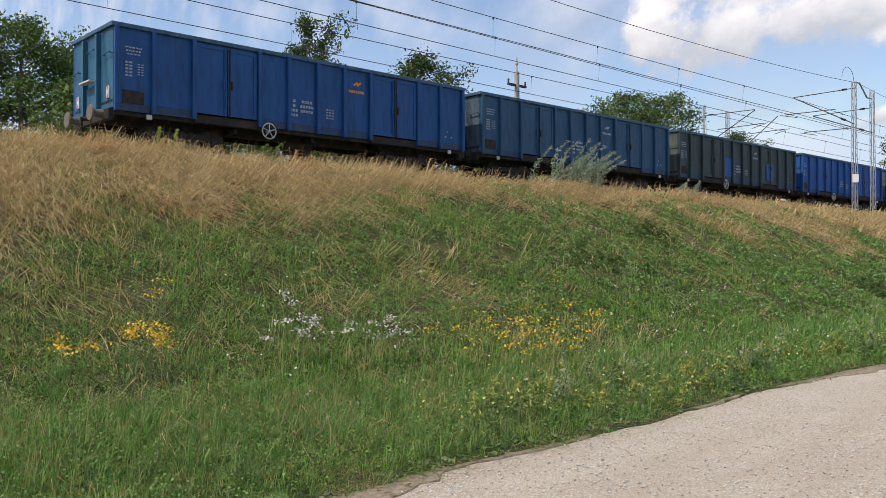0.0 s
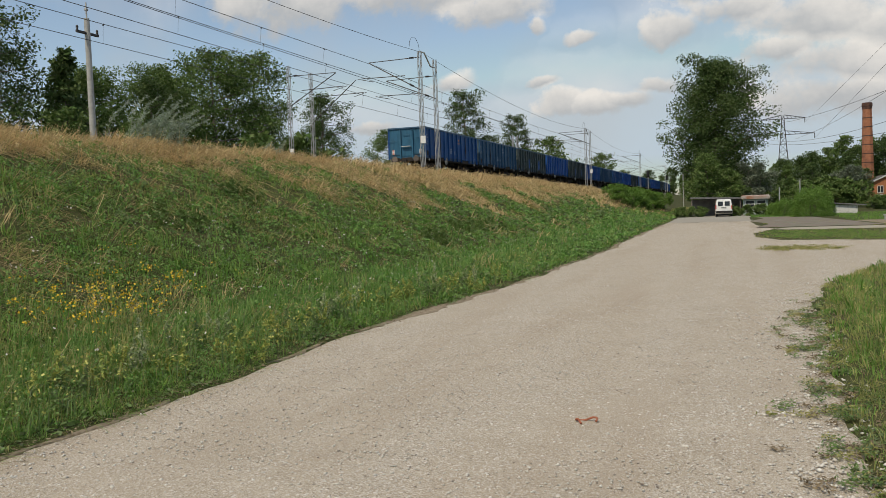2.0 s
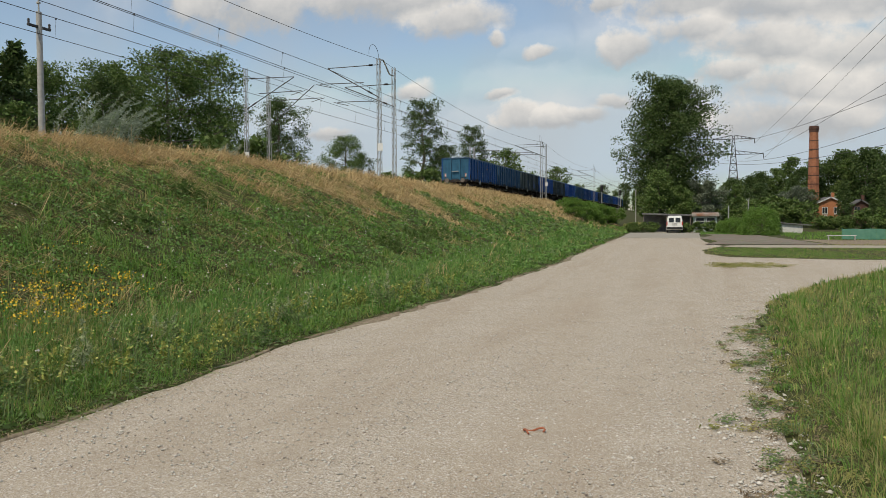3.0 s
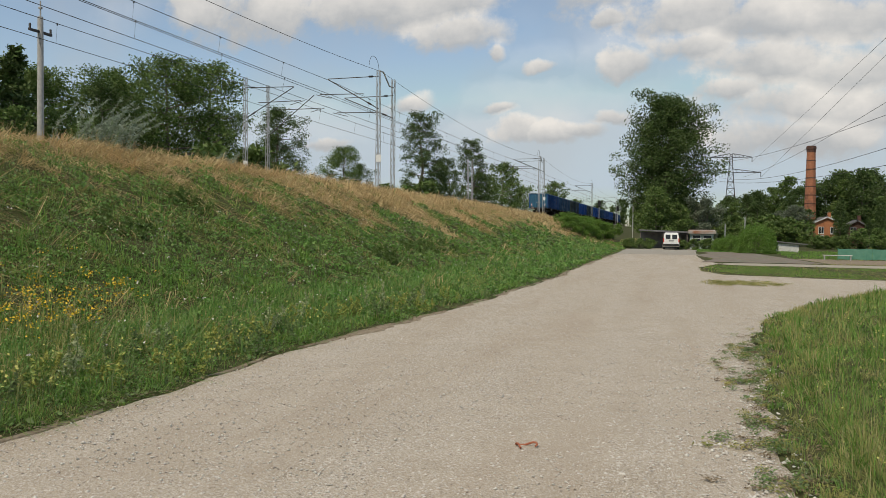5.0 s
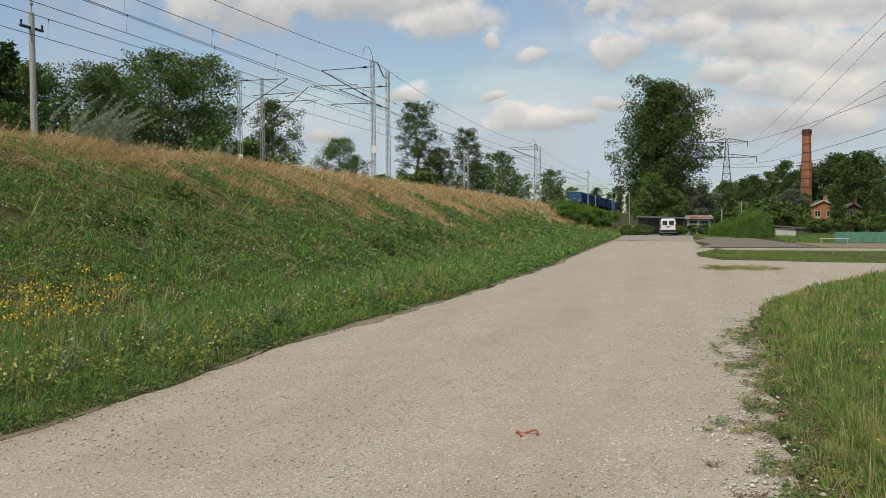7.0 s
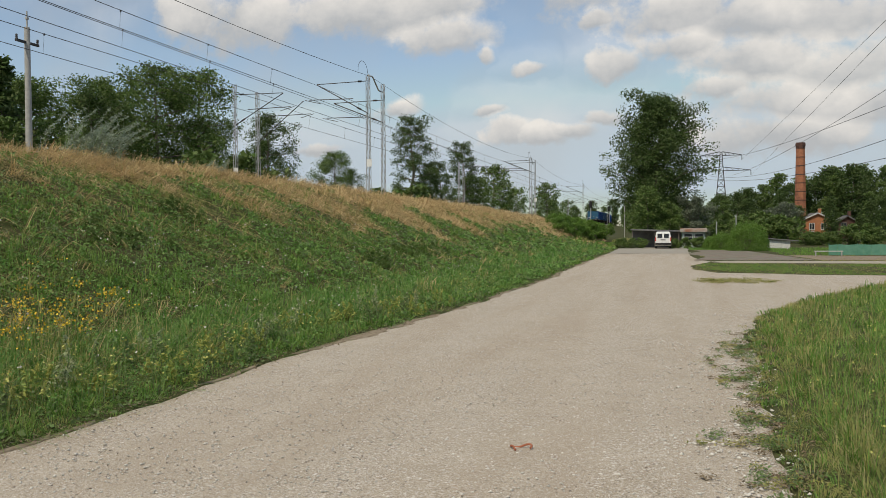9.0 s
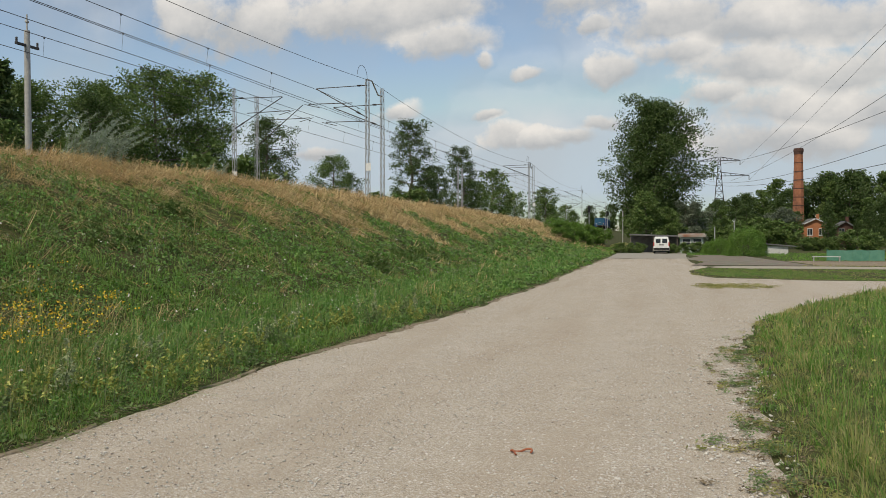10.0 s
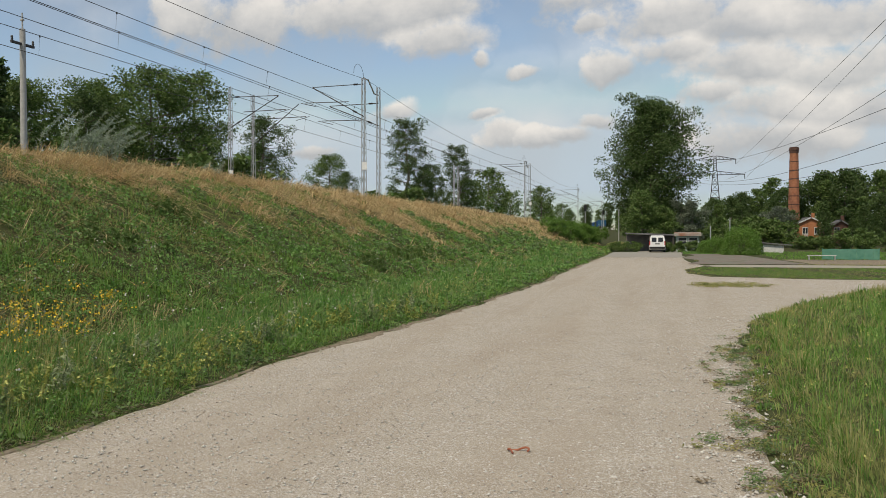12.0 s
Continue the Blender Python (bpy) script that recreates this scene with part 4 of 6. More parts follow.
vine = make_tree("shrub", "fresh green leafy shrub on the bank", 3.0, 2.1, 16, M_LEAF[2], clear=0.02, limbs=24, twigs=8, leaves=30, leaf=0.22, shape="round", wind=0.1, category="shrub", multi=4, group="shrubs on the bank")
stand(vine, -13.2, 98, 0, 0.65)

# behind the railway: x, y, scale by the sight lines of their tops
for src, x, y, s in ((maple, -44, 70.5, 1.24), (maple, -46, 59.0, 1.05), (loose, -44, 55.0, 0.86), (maple, -45, 50.0, 0.92), (maple, -46, 74.5, 0.9),
                     (loose, -46, 87, 0.8), (maple, -44, 103, 0.86), (loose, -45, 111, 0.68), (birch, -42, 140, 0.9), (birch, -44, 153, 1.0), (birch, -44, 171, 1.42), (far_maple, -43, 176, 0.95),
                     (far_maple, -44, 212, 1.0), (far_maple, -44, 231, 0.95), (far_maple, -44, 288, 1.32), (far_maple, -46, 300, 1.1), (far_maple, -44, 343, 1.0),
                     (loose, -45, 39.5, 1.12), (loose, -48, 43, 1.0), (loose, -45, 19, 0.85), (maple, -45, 13.0, 1.0), (maple, -46, 15.5, 0.92),
                     (maple, -47, 10.0, 0.95), (far_maple, -50, 34, 0.6), (cone, -50, 64, 1.0), (far_maple, -52, 68, 1.1), (far_maple, -50, 54, 0.95), (far_maple, -52, 24, 0.5)):
    again(src, x, y, x * 37 % 360 * (0.1 if src in (loose, birch) else 1), s)
again(birch, -44, 29, 10, 0.85, sz=1.16)
for k, y in enumerate((12.0, 15.0, 18.0, 21.0, 23.5, 26.0, 28.5, 31.5)):
    again(far_maple, -36.2 - 0.5 * (k % 2), y, k * 75, 0.50)
# low scrub along the far side of the railway
rs_s = np.random.RandomState(77)
for k in range(44):
    y = 2 + k * 2.6 + rs_s.uniform(-1, 1)
    again(thicket if y > 45 else far_maple, -37.0 - rs_s.uniform(0, 5) * (k % 2), y, rs_s.uniform(0, 360), rs_s.uniform(1.0, 1.9) if y > 45 else rs_s.uniform(0.40, 0.52))
# shrubs on the near bank
for x, y, s in ((-14.2, 103, 0.7), (-13.0, 107, 0.75), (-12.2, 113, 0.8), (-12.2, 101, 0.6), (-11.2, 119, 0.8), (-13.6, 118, 0.7), (-10.6, 126, 0.8), (-11.2, 108, 0.6), (-12.6, 124, 0.7)):
    again(vine, x, y, x * 91 % 360, s)

# trees right of the road and the wood behind the works
light_tree = make_tree("ash_tree", "light green young ash in front of the poplar", 8.0, 3.0, 21, M_LEAF[1], clear=0.05, limbs=26, twigs=9, leaves=48, leaf=0.28, shape="round", wind=0.05)
stand(light_tree, -3.9, 111)
again(light_tree, -1.2, 113, 80, 0.75)
grey = make_tree("willow_tree", "grey-leaved willow thicket tree", 6.5, 2.8, 22, M_LEAF[3], clear=0.04, limbs=24, twigs=9, leaves=40, leaf=0.26, shape="round", wind=0.05, multi=3)
stand(grey, 1.9, 118)
again(grey, 14.9, 130, 60, 0.9)
G_WOOD = "trees of the wood behind the works"
w1 = make_tree("wood_tree", "tall dark tree of the wood edge", 14.0, 3.6, 23, M_LEAF[0], clear=0.1, limbs=30, twigs=9, leaves=32, leaf=0.42, shape="round", wind=0.05, spread=1.3, group=G_WOOD)
stand(w1, 27.5, 175, 0, 1.03)
w2 = make_tree("wood_tree", "slender dark-green tree of the wood edge", 14.0, 2.7, 24, M_LEAF[1], clear=0.08, limbs=30, twigs=8, leaves=32, leaf=0.42, spread=1.3, shape="column", wind=0.05, group=G_WOOD)
stand(w2, 19.3, 185, 0, 1.0)
for src, x, y, s in ((w1, 33.5, 178, 1.06), (w2, 30.3, 180, 1.05), (w1, 38, 176, 0.98), (w2, 35.5, 182, 1.0), (w1, 23.5, 190, 0.85), (w1, 15.5, 188, 0.72),
                     (w2, 12.8, 182, 0.70), (w1, 9.5, 186, 0.68), (w2, 6.6, 182, 0.62), (w1, 3.6, 188, 0.62), (w1, 0.5, 190, 0.6), (w2, 42, 180, 0.95),
                     (w1, 18, 165, 0.62), (w1, 12, 160, 0.55), (w2, 8, 165, 0.55), (w1, 14.5, 150, 0.42), 
                     (w1, -7, 190, 0.5), (w1, -12, 230, 0.6), (w2, -18, 300, 0.7), (w1, -25, 330, 0.8), (w1, -34, 340, 0.8), (w1, 5, 150, 0.45), (w1, 45, 170, 0.9),
                     (w1, -50, 345, 0.9), (w1, 40, 165, 0.9), (w2, 24.6, 185, 0.95), (w1, 20.5, 178, 0.8), (w2, 16.5, 176, 0.8), (w1, 11, 172, 0.68), (w2, 37.2, 168, 1.0), (w1, 31, 170, 1.02), (w1, -36, 362, 0.7), (w2, -30, 352, 0.65), (w1, -22, 354, 0.62), (w1, -16, 347, 0.62), (w2, -11, 335, 0.58), (w1, -6, 322, 0.58), (w1, -44, 368, 0.8), (w2, -26, 358, 0.6), (w2, -9, 260, 0.6), (w1, 33, 150, 0.62), (w2, 30.8, 152, 0.6), (w1, 36, 140, 0.55), (w2, 27.6, 172, 0.9), (w1, 25.8, 178, 0.9), (w1, 44, 150, 0.8), (w2, 39, 150, 0.75), (w1, 13, 176, 0.75), (w1, 7.5, 176, 0.66), (w1, 2, 178, 0.58), (w2, 18.5, 158, 0.5), (w1, 20.3, 160, 0.45), (w2, 36, 148, 0.5)):
    again(src, x, y, x * 53 % 360, s)
dark_spruce = again(cone, 18.9, 118, 20, 0.55)
for x in (14.6, 15.6, 16.6, 17.6):
    again(thicket, x, 108 + x % 1.3, x * 77, 0.55)
again(cone, 24.9, 124, 20, 0.55)
for k in range(10):
    again(thicket, 2 + k * 1.35 + rs_s.uniform(-0.6, 0.6), 126 + rs_s.uniform(-6, 8), rs_s.uniform(0, 360), rs_s.uniform(0.9, 1.5))
for k in range(12):
    again(thicket, 17.5 + k * 1.5, 104 + rs_s.uniform(-3, 6), rs_s.uniform(0, 360), rs_s.uniform(0.5, 0.85))
for k in range(5):
    again(cone, 21.5 + k * 2.6, 130 + rs_s.uniform(-3, 5), k * 70, rs_s.uniform(0.34, 0.5))
# round clipped willow bushes
def make_ball_bush(R_, H_, seed):
    """A clipped, drooping round bush: leaf clouds over a low dome of stems."""
    rs = np.random.RandomState(seed)
    t = root("willow_bush", "round bright green weeping willow bush", "bush", "clipped bushes by the paving")
    bm = bmesh.new()
    for k in range(26):
        a, e = rs.uniform(0, 6.283), rs.uniform(0.2, 1.5)
        rod(bm, (0, 0, 0), (0.8 * R_ * math.cos(a) * math.cos(e), 0.8 * R_ * math.sin(a) * math.cos(e), 0.85 * H_ * math.sin(e)), 0.03, 0.01, 5)
    part("trunk", bm, M_BARK, t)
    n = 15000
    a, e = rs.uniform(0, 6.283, n), np.arcsin(rs.uniform(0.0, 1.0, n))
    lump = 1 + 0.07 * np.sin(5 * a + 3 * e) + 0.05 * np.sin(9 * a - 6 * e + 1)
    r = lump * (1 - 0.30 * rs.uniform(0, 1, n) ** 2)
    cen = np.stack([R_ * r * np.cos(a) * np.cos(e) ** 0.75, R_ * r * np.sin(a) * np.cos(e) ** 0.75, 0.05 + H_ * r * np.sin(e) * 0.97], 1)
    part("crown", leaf_mesh("crown", cen, 0.15, rs, M_LEAF[2], droop=0.8, aspect=0.3), M_LEAF[2], t)
    return t


ball = stand(make_ball_bush(1.9, 2.75, 25), 6.3, 84.5)
again(ball, 4.1, 88, 40, 0.62)
again(ball, 3.3, 90, 90, 0.5)
# dark hedge below the hut
for k in range(9):
    again(thicket, -6.3 + k * 1.2 + (2.2 if k > 2 else 0), 94.8 + rs_s.uniform(-0.3, 0.5), k * 70, 0.42)


# ---- grass ----
def blades(name, x, y, z, h, w, lean_x, lean_y, rs, material, curl=0.35, rise=(1.02, 0.78), arch=0.74, fall=None):
    """Tapering bent blades of grass, three triangles each."""
    n = len(x)
    a = rs.uniform(0, 2 * np.pi, n)
    sx, sy = np.cos(a) * w / 2, np.sin(a) * w / 2
    b = np.stack([x, y, z], 1)
    side = np.stack([sx, sy, np.zeros(n)], 1)
    tipd = np.stack([lean_x * h, lean_y * h, h * np.clip(rise[0] - rise[1] * np.hypot(lean_x, lean_y), 0.08, 1)], 1)
    mid = np.stack([tipd[:, 0] * curl, tipd[:, 1] * curl, tipd[:, 2] * arch], 1)
    if fall is not None:
        mid[:, 2] += fall * curl
        tipd[:, 2] += fall
    v = np.stack([b - side, b + side, b + mid + side * 0.8, b + mid - side * 0.8, b + tipd], 1).reshape(-1, 3)
    o = np.arange(n)[:, None] * 5
    f = (o + np.array([[0, 1, 2, 3, 3, 2, 4]])).reshape(-1)
    return array_mesh(name, v, f, np.tile([4, 3], n), material)


def scatter(n, x0, x1, y0, y1, rs, power=1.6):
    """Random places, thinned with the distance from the bend of the road."""
    m = int(n * 14)
    x, y = rs.uniform(x0, x1, m), y0 + (y1 - y0) * rs.uniform(0, 1, m) ** 1.9
    d = np.hypot(x, y)
    wgt = ((y - y0 + 1) / (y1 - y0)) ** 0.47 * np.clip(8 / d, 0, 1) ** power
    keep = rs.uniform(0, 1, m) < wgt / np.quantile(wgt, 0.97)
    return x[keep][:n], y[keep][:n]


def dryness(x, y):
    """0 lush foot of the bank .. 1 straw at its crest."""
    f = np.clip((-9.0 - x) / 10.0, 0, 1.2)
    near = np.clip((15 - y) / 15, 0, 1) * 0.32
    near = near + 0.20 * np.clip((y - 35) / 40, 0, 1)
    return f + near + 0.24 * fbm(x, y, 21, 0.55) + 0.22 * fbm(x * 0.7 + y * 0.5, y * 0.7 - x * 0.5, 22, 1.5)


def tufts(n, per, x0, x1, y0, y1, rs, power, size, ok):
    """Tufts of several blades: blade places, their tuft's number and offset, distance."""
    cx, cy = scatter(n, x0, x1, y0, y1, rs, power)
    keep = ok(cx, cy)
    cx, cy = cx[keep], cy[keep]
    k = np.repeat(np.arange(len(cx)), per)
    a, r = rs.uniform(0, 6.283, len(k)), size * np.sqrt(rs.uniform(0, 1, len(k)))
    ox, oy = np.cos(a) * r, np.sin(a) * r
    return cx[k] + ox, cy[k] + oy, k, ox / size, oy / size, np.hypot(cx, cy)[k], len(cx)


def make_grass():
    rs = np.random.RandomState(5)

    def put(sel, name, label, material, h, w, curl, lx, ly, rise=(1.02, 0.78), arch=0.74, follow=0.0):
        fall = follow * (land(x + lx * h, y + ly * h) - land(x, y))[sel] if follow else None
        me = blades(name, x[sel], y[sel], z[sel], h[sel], w[sel], lx[sel], ly[sel], rs, material, curl, rise, arch, fall)
        tagged(new(name, me), label, "grass", kind="stuff")

    # straw on the upper bank: long strands combed by the wind in swirls
    def straw_here(a, b):
        return (a < left_edge(b) - 1.0) & (rs.uniform(0, 1, len(a)) < np.clip((dryness(a, b) - 0.56) / 0.42, 0.025, 0.9))

    x, y, k, ox, oy, d, m = tufts(30000, 11, -20.8, -7.4, 0.5, 122, rs, 1.5, 0.20, straw_here)
    th, tl, ta = rs.uniform(0.40, 1.0, m), np.clip(rs.normal(1.0, 0.22, m), 0.25, 1.25), rs.normal(size=m) * 0.45
    flow = 0.30 + 1.0 * fbm(x, y, 33, 0.7) + ta[k] + 0.40 * rs.normal(size=len(x))
    mag = np.clip(tl[k] + 0.15 * rs.normal(size=len(x)), 0.70, 1.2)
    lx, ly = mag * np.cos(flow) + 0.25 * ox, mag * np.sin(flow) + 0.25 * oy
    z = land(x, y) - 0.02
    h = np.clip(th[k] * rs.uniform(0.7, 1.3, len(x)), 0.22, 1.1)
    wide = np.clip(d / 13, 0.8, 6.0)
    put(np.ones(len(x), bool), "dry_grass", "tall straw-coloured dry grass combed by the wind", M_STRAW, h * 1.1, 0.0075 * wide * rs.uniform(0.6, 1.7, len(x)), 0.5, lx, ly, (0.78, 0.58), 1.1, 0.9)
    # thin upright stalks along the crest
    n = 2200
    x, y = rs.uniform(-20.4, -17.6, n), 0.5 + 75 * rs.uniform(0, 1, n) ** 1.4
    z, d = land(x, y) - 0.02, np.hypot(x, y)
    h, a = rs.uniform(0.35, 0.95, n), rs.normal(0.35, 0.22, n)
    put(np.ones(n, bool), "seed_stalks", "thin pale seed stalks along the crest of the bank", M_STRAW, h, 0.0042 * np.clip(d / 13, 1, 4), 0.3, 0.4 * a + 0.1 * rs.normal(size=n), a)
    # green tufts over the whole bank, thinner under the straw
    def green_here(a, b):
        dr = dryness(a, b)
        return (a < left_edge(b) - 0.15) & (fbm(a, b, 37, 2.8) > -0.38 + 0.25 * rs.normal(size=len(a))) & (rs.uniform(0, 1, len(a)) < np.clip(1.3 - (dr - 0.45) / 0.55, 0.32, 1.0))

    x, y, k, ox, oy, d, m = tufts(32000, 10, -20.0, -5.5, 0.5, 118, rs, 1.5, 0.17, green_here)
    th, tx, ty = rs.uniform(0.14, 0.40, m), 0.25 + 0.50 * rs.normal(size=m), 0.30 + 0.50 * rs.normal(size=m)
    lx, ly = tx[k] + 0.55 * ox + 0.12 * rs.normal(size=len(x)), ty[k] + 0.55 * oy + 0.12 * rs.normal(size=len(x))
    z = land(x, y) - 0.02
    h = np.clip(th[k] * rs.uniform(0.7, 1.25, len(x)) * (0.9 + 0.35 * fbm(x, y, 31, 1.4)), 0.10, 0.6)
    wide = np.clip(d / 13, 0.8, 6.0)
    dr = dryness(x, y)
    tr = rs.uniform(0, 1, m)[k]
    olive = tr < np.clip(0.14 + (dr - 0.30) * 1.1 + 0.25 * np.clip((12 - y) / 12, 0, 1), 0.10, 0.65)
    put(olive, "fading_grass", "olive half-dry grass on the bank", M_OLIVE, h * 1.4, 0.0085 * wide, 0.45, lx * 1.5 + 0.2, ly * 1.5, (0.80, 0.56), 0.95, 0.7)
    put(~olive, "green_grass", "green meadow grass on the bank", M_GREEN, h * 1.1, 0.0115 * wide, 0.42, lx * 1.35, ly * 1.35, (0.95, 0.66), 0.85, 0.6)
    # low herbs: clover, vetch and plantain leaves among the grass
    x, y, k, ox, oy, d, m = tufts(15000, 9, -18.5, -5.7, 0.5, 90, rs, 1.5, 0.20,
                                  lambda a, b: (a < left_edge(b) - 0.2) & (dryness(a, b) + 0.25 * fbm(a, b, 36, 1.1) < 0.62))
    th = rs.uniform(0.06, 0.30, m)
    cen = np.stack([x, y, land(x, y) + th[k] * rs.uniform(0.5, 1.1, len(x))], 1)
    lush = rs.uniform(0, 1, m)[k] < 0.6
    for sel, nm, lb, mt_ in ((lush, "clover_leaves", "low bright clover and vetch leaves in the meadow", M_CLOVER), (~lush, "herb_leaves", "low dull herb leaves in the meadow", M_HERB)):
        me = leaf_mesh(nm, cen[sel], 0.042 * np.clip(d[sel] / 13, 0.8, 5)[:, None], rs, mt_, aspect=0.7, flat=0.45)
        tagged(new(nm, me), lb, "herbs", kind="stuff")
    # tall verge along the road
    x, y, k, ox, oy, d, m = tufts(10500, 11, -9.6, -5.4, 1.0, 90, rs, 1.4, 0.15, lambda a, b: a < left_edge(b) - 0.02)
    edge = np.clip((left_edge(y) - x) / 1.0, 0.16, 1)
    z = land(x, y) - 0.02
    wide = np.clip(d / 13, 0.8, 6)
    th, tx, ty = rs.uniform(0.16, 0.66, m), 0.22 + 0.50 * rs.normal(size=m), 0.30 + 0.50 * rs.normal(size=m)
    lx, ly = tx[k] + 0.4 * ox + 0.1 * rs.normal(size=len(x)), ty[k] + 0.4 * oy + 0.1 * rs.normal(size=len(x))
    h = np.clip(th[k] * edge * rs.uniform(0.6, 1.15, len(x)), 0.06, 0.9)
    tr = rs.uniform(0, 1, m)[k]
    olv = (tr >= 0.56) & (tr < 0.88) & ((y < 13) | (tr < 0.66))
    put((tr < 0.88) & ~olv, "verge_grass", "tall lush green grass along the gravel road", M_LUSH, h, 0.0115 * wide, 0.35, lx, ly)
    put(olv, "verge_seed_grass", "pale seeding grass along the road", M_OLIVE, h * 1.1, 0.0085 * wide, 0.35, lx, ly)
    put(tr >= 0.88, "verge_weeds", "broad-leaved weeds along the road", M_HERB, h * 0.75, 0.030 * wide, 0.5, lx * 1.4, ly * 1.4)
    # grass on the right of the road
    x, y, k, ox, oy, d, m = tufts(15000, 10, 0.0, 15, 2.5, 41.5, rs, 1.0, 0.14, lambda a, b: a > right_edge(b) + 0.05 + 0.2 * np.abs(fbm(a, b, 51, 1.9)))
    inn = np.clip((x - right_edge(y)) / 0.7, 0.35, 1)
    z = land(x, y) - 0.02
    wide = np.clip(d / 11, 0.75, 4)
    th, tx, ty = rs.uniform(0.14, 0.55, m), 0.05 + 0.48 * rs.normal(size=m), 0.15 + 0.48 * rs.normal(size=m)
    lx, ly = tx[k] + 0.45 * ox + 0.1 * rs.normal(size=len(x)), ty[k] + 0.45 * oy + 0.1 * rs.normal(size=len(x))
    h = np.clip(th[k] * inn * rs.uniform(0.6, 1.2, len(x)), 0.06, 0.75)
    tr = rs.uniform(0, 1, m)[k]
    dryr = tr < np.clip(0.72 - 0.20 * (x - right_edge(y)), 0.28, 0.72) * (0.9 + 0.6 * fbm(x, y, 53, 0.9))
    put(dryr, "seeding_grass", "olive and straw seeding grass beside the road", M_OLIVE, h * 1.15, 0.0065 * wide, 0.35, lx, ly)
    put(~dryr, "meadow_grass", "green meadow grass beside the road", M_GREEN, h * 0.95, 0.0080 * wide, 0.4, lx * 1.3, ly * 1.3, (1.0, 0.68), 0.85)
    # short dry fringe where the meadow meets the gravel
    x, y, k, ox, oy, d, m = tufts(7500, 10, 0.4, 9.5, 3.0, 36, rs, 1.0, 0.12, lambda a, b: (a > right_edge(b) - 0.16 + 0.14 * fbm(a, b, 56, 3.0)) & (a < right_edge(b) + 0.9))
    z = land(x, y) + 0.01
    wide = np.clip(d / 11, 0.75, 4)
    th, tx, ty = rs.uniform(0.10, 0.34, m), -0.1 + 0.45 * rs.normal(size=m), 0.1 + 0.45 * rs.normal(size=m)
    lx, ly = tx[k] + 0.5 * ox, ty[k] + 0.5 * oy
    h = th[k] * rs.uniform(0.6, 1.2, len(x)) * np.clip((x - right_edge(y) + 0.25) / 0.6, 0.3, 1)
    tr = rs.uniform(0, 1, m)[k]
    put(tr < 0.6, "fringe_dry_grass", "short olive-dry grass fringe at the gravel", M_OLIVE, h, 0.0095 * wide, 0.4, lx, ly)
    put(tr >= 0.6, "fringe_green_grass", "short green grass fringe at the gravel", M_GREEN, h, 0.0115 * wide, 0.4, lx, ly)
    # strip of lawn across the lot, lawn by the bushes, thin tufts in the gravel
    def sheet(n, x0, x1, y0, y1, name, label, material, hmax, wmul, mask=None):
        nonlocal x, y, z
        x, y = rs.uniform(x0, x1, n), rs.uniform(y0, y1, n)
        if mask is not None:
            ok = mask(x, y)
            x, y = x[ok], y[ok]
        z = np.maximum(land(x, y), 0.0) - 0.015
        gx, gy = 0.2 * rs.normal(size=len(x)), 0.1 + 0.2 * rs.normal(size=len(x))
        hh = rs.uniform(0.3, 1.0, len(x)) * hmax
        put(np.ones(len(x), bool), name, label, material, hh, np.full(len(x), 0.011 * wmul), 0.35, gx, gy)

    sheet(22000, 0.6, 34, 42.4, 54.5, "lawn_grass", "short green grass strip across the lot", M_GREEN, 0.10, 4.0, lambda a, b: (a > right_edge(b) + 0.3) & (b > 42.3 + 0.8 * np.abs(fbm(a, b, 62, 0.6))) & (fbm(a, b, 63, 1.1) > -0.35))
    sheet(11000, 0.6, 34, 41.9, 55.3, "lawn_dry_grass", "short olive dry grass in the strip", M_OLIVE, 0.09, 3.5, lambda a, b: a > right_edge(b) - 0.15)
    sheet(9000, 8.0, 40, 70, 95, "lawn_grass", "short grass around the bushes", M_GREEN, 0.25, 6)
    sheet(4000, 1.0, 10, 86, 96, "lawn_grass", "short grass before the hut", M_LUSH, 0.22, 6)
    sheet(9000, 1.6, 40, 60.2, 72, "paving_grass", "thin short grass over earth and paving", M_OLIVE, 0.07, 5, lambda a, b: fbm(a, b * 2.2, 64, 0.7) > 0.05)
    sheet(1500, 8.0, 40, 59.0, 60.5, "lawn_grass", "grass edging along the path", M_OLIVE, 0.12, 6)
    patches = ((1.15, 15.7, 0.30, 0.75, 900), (1.35, 17.6, 0.22, 0.5, 400), (0.80, 12.9, 0.16, 0.25, 260), (1.15, 13.6, 0.2, 0.3, 300), (0.95, 9.3, 0.28, 0.20, 800),
               (1.0, 8.0, 0.25, 0.25, 500), (0.75, 10.6, 0.12, 0.2, 120), (1.0, 11.4, 0.15, 0.3, 220), (1.7, 19.2, 0.15, 0.5, 260), (0.6, 14.6, 0.10, 0.3, 90), (0.85, 7.0, 0.2, 0.2, 300), (1.05, 10.2, 0.22, 0.25, 420), (1.3, 16.6, 0.25, 0.35, 420), (1.15, 12.3, 0.12, 0.5, 300), (1.2, 14.3, 0.12, 0.6, 320))
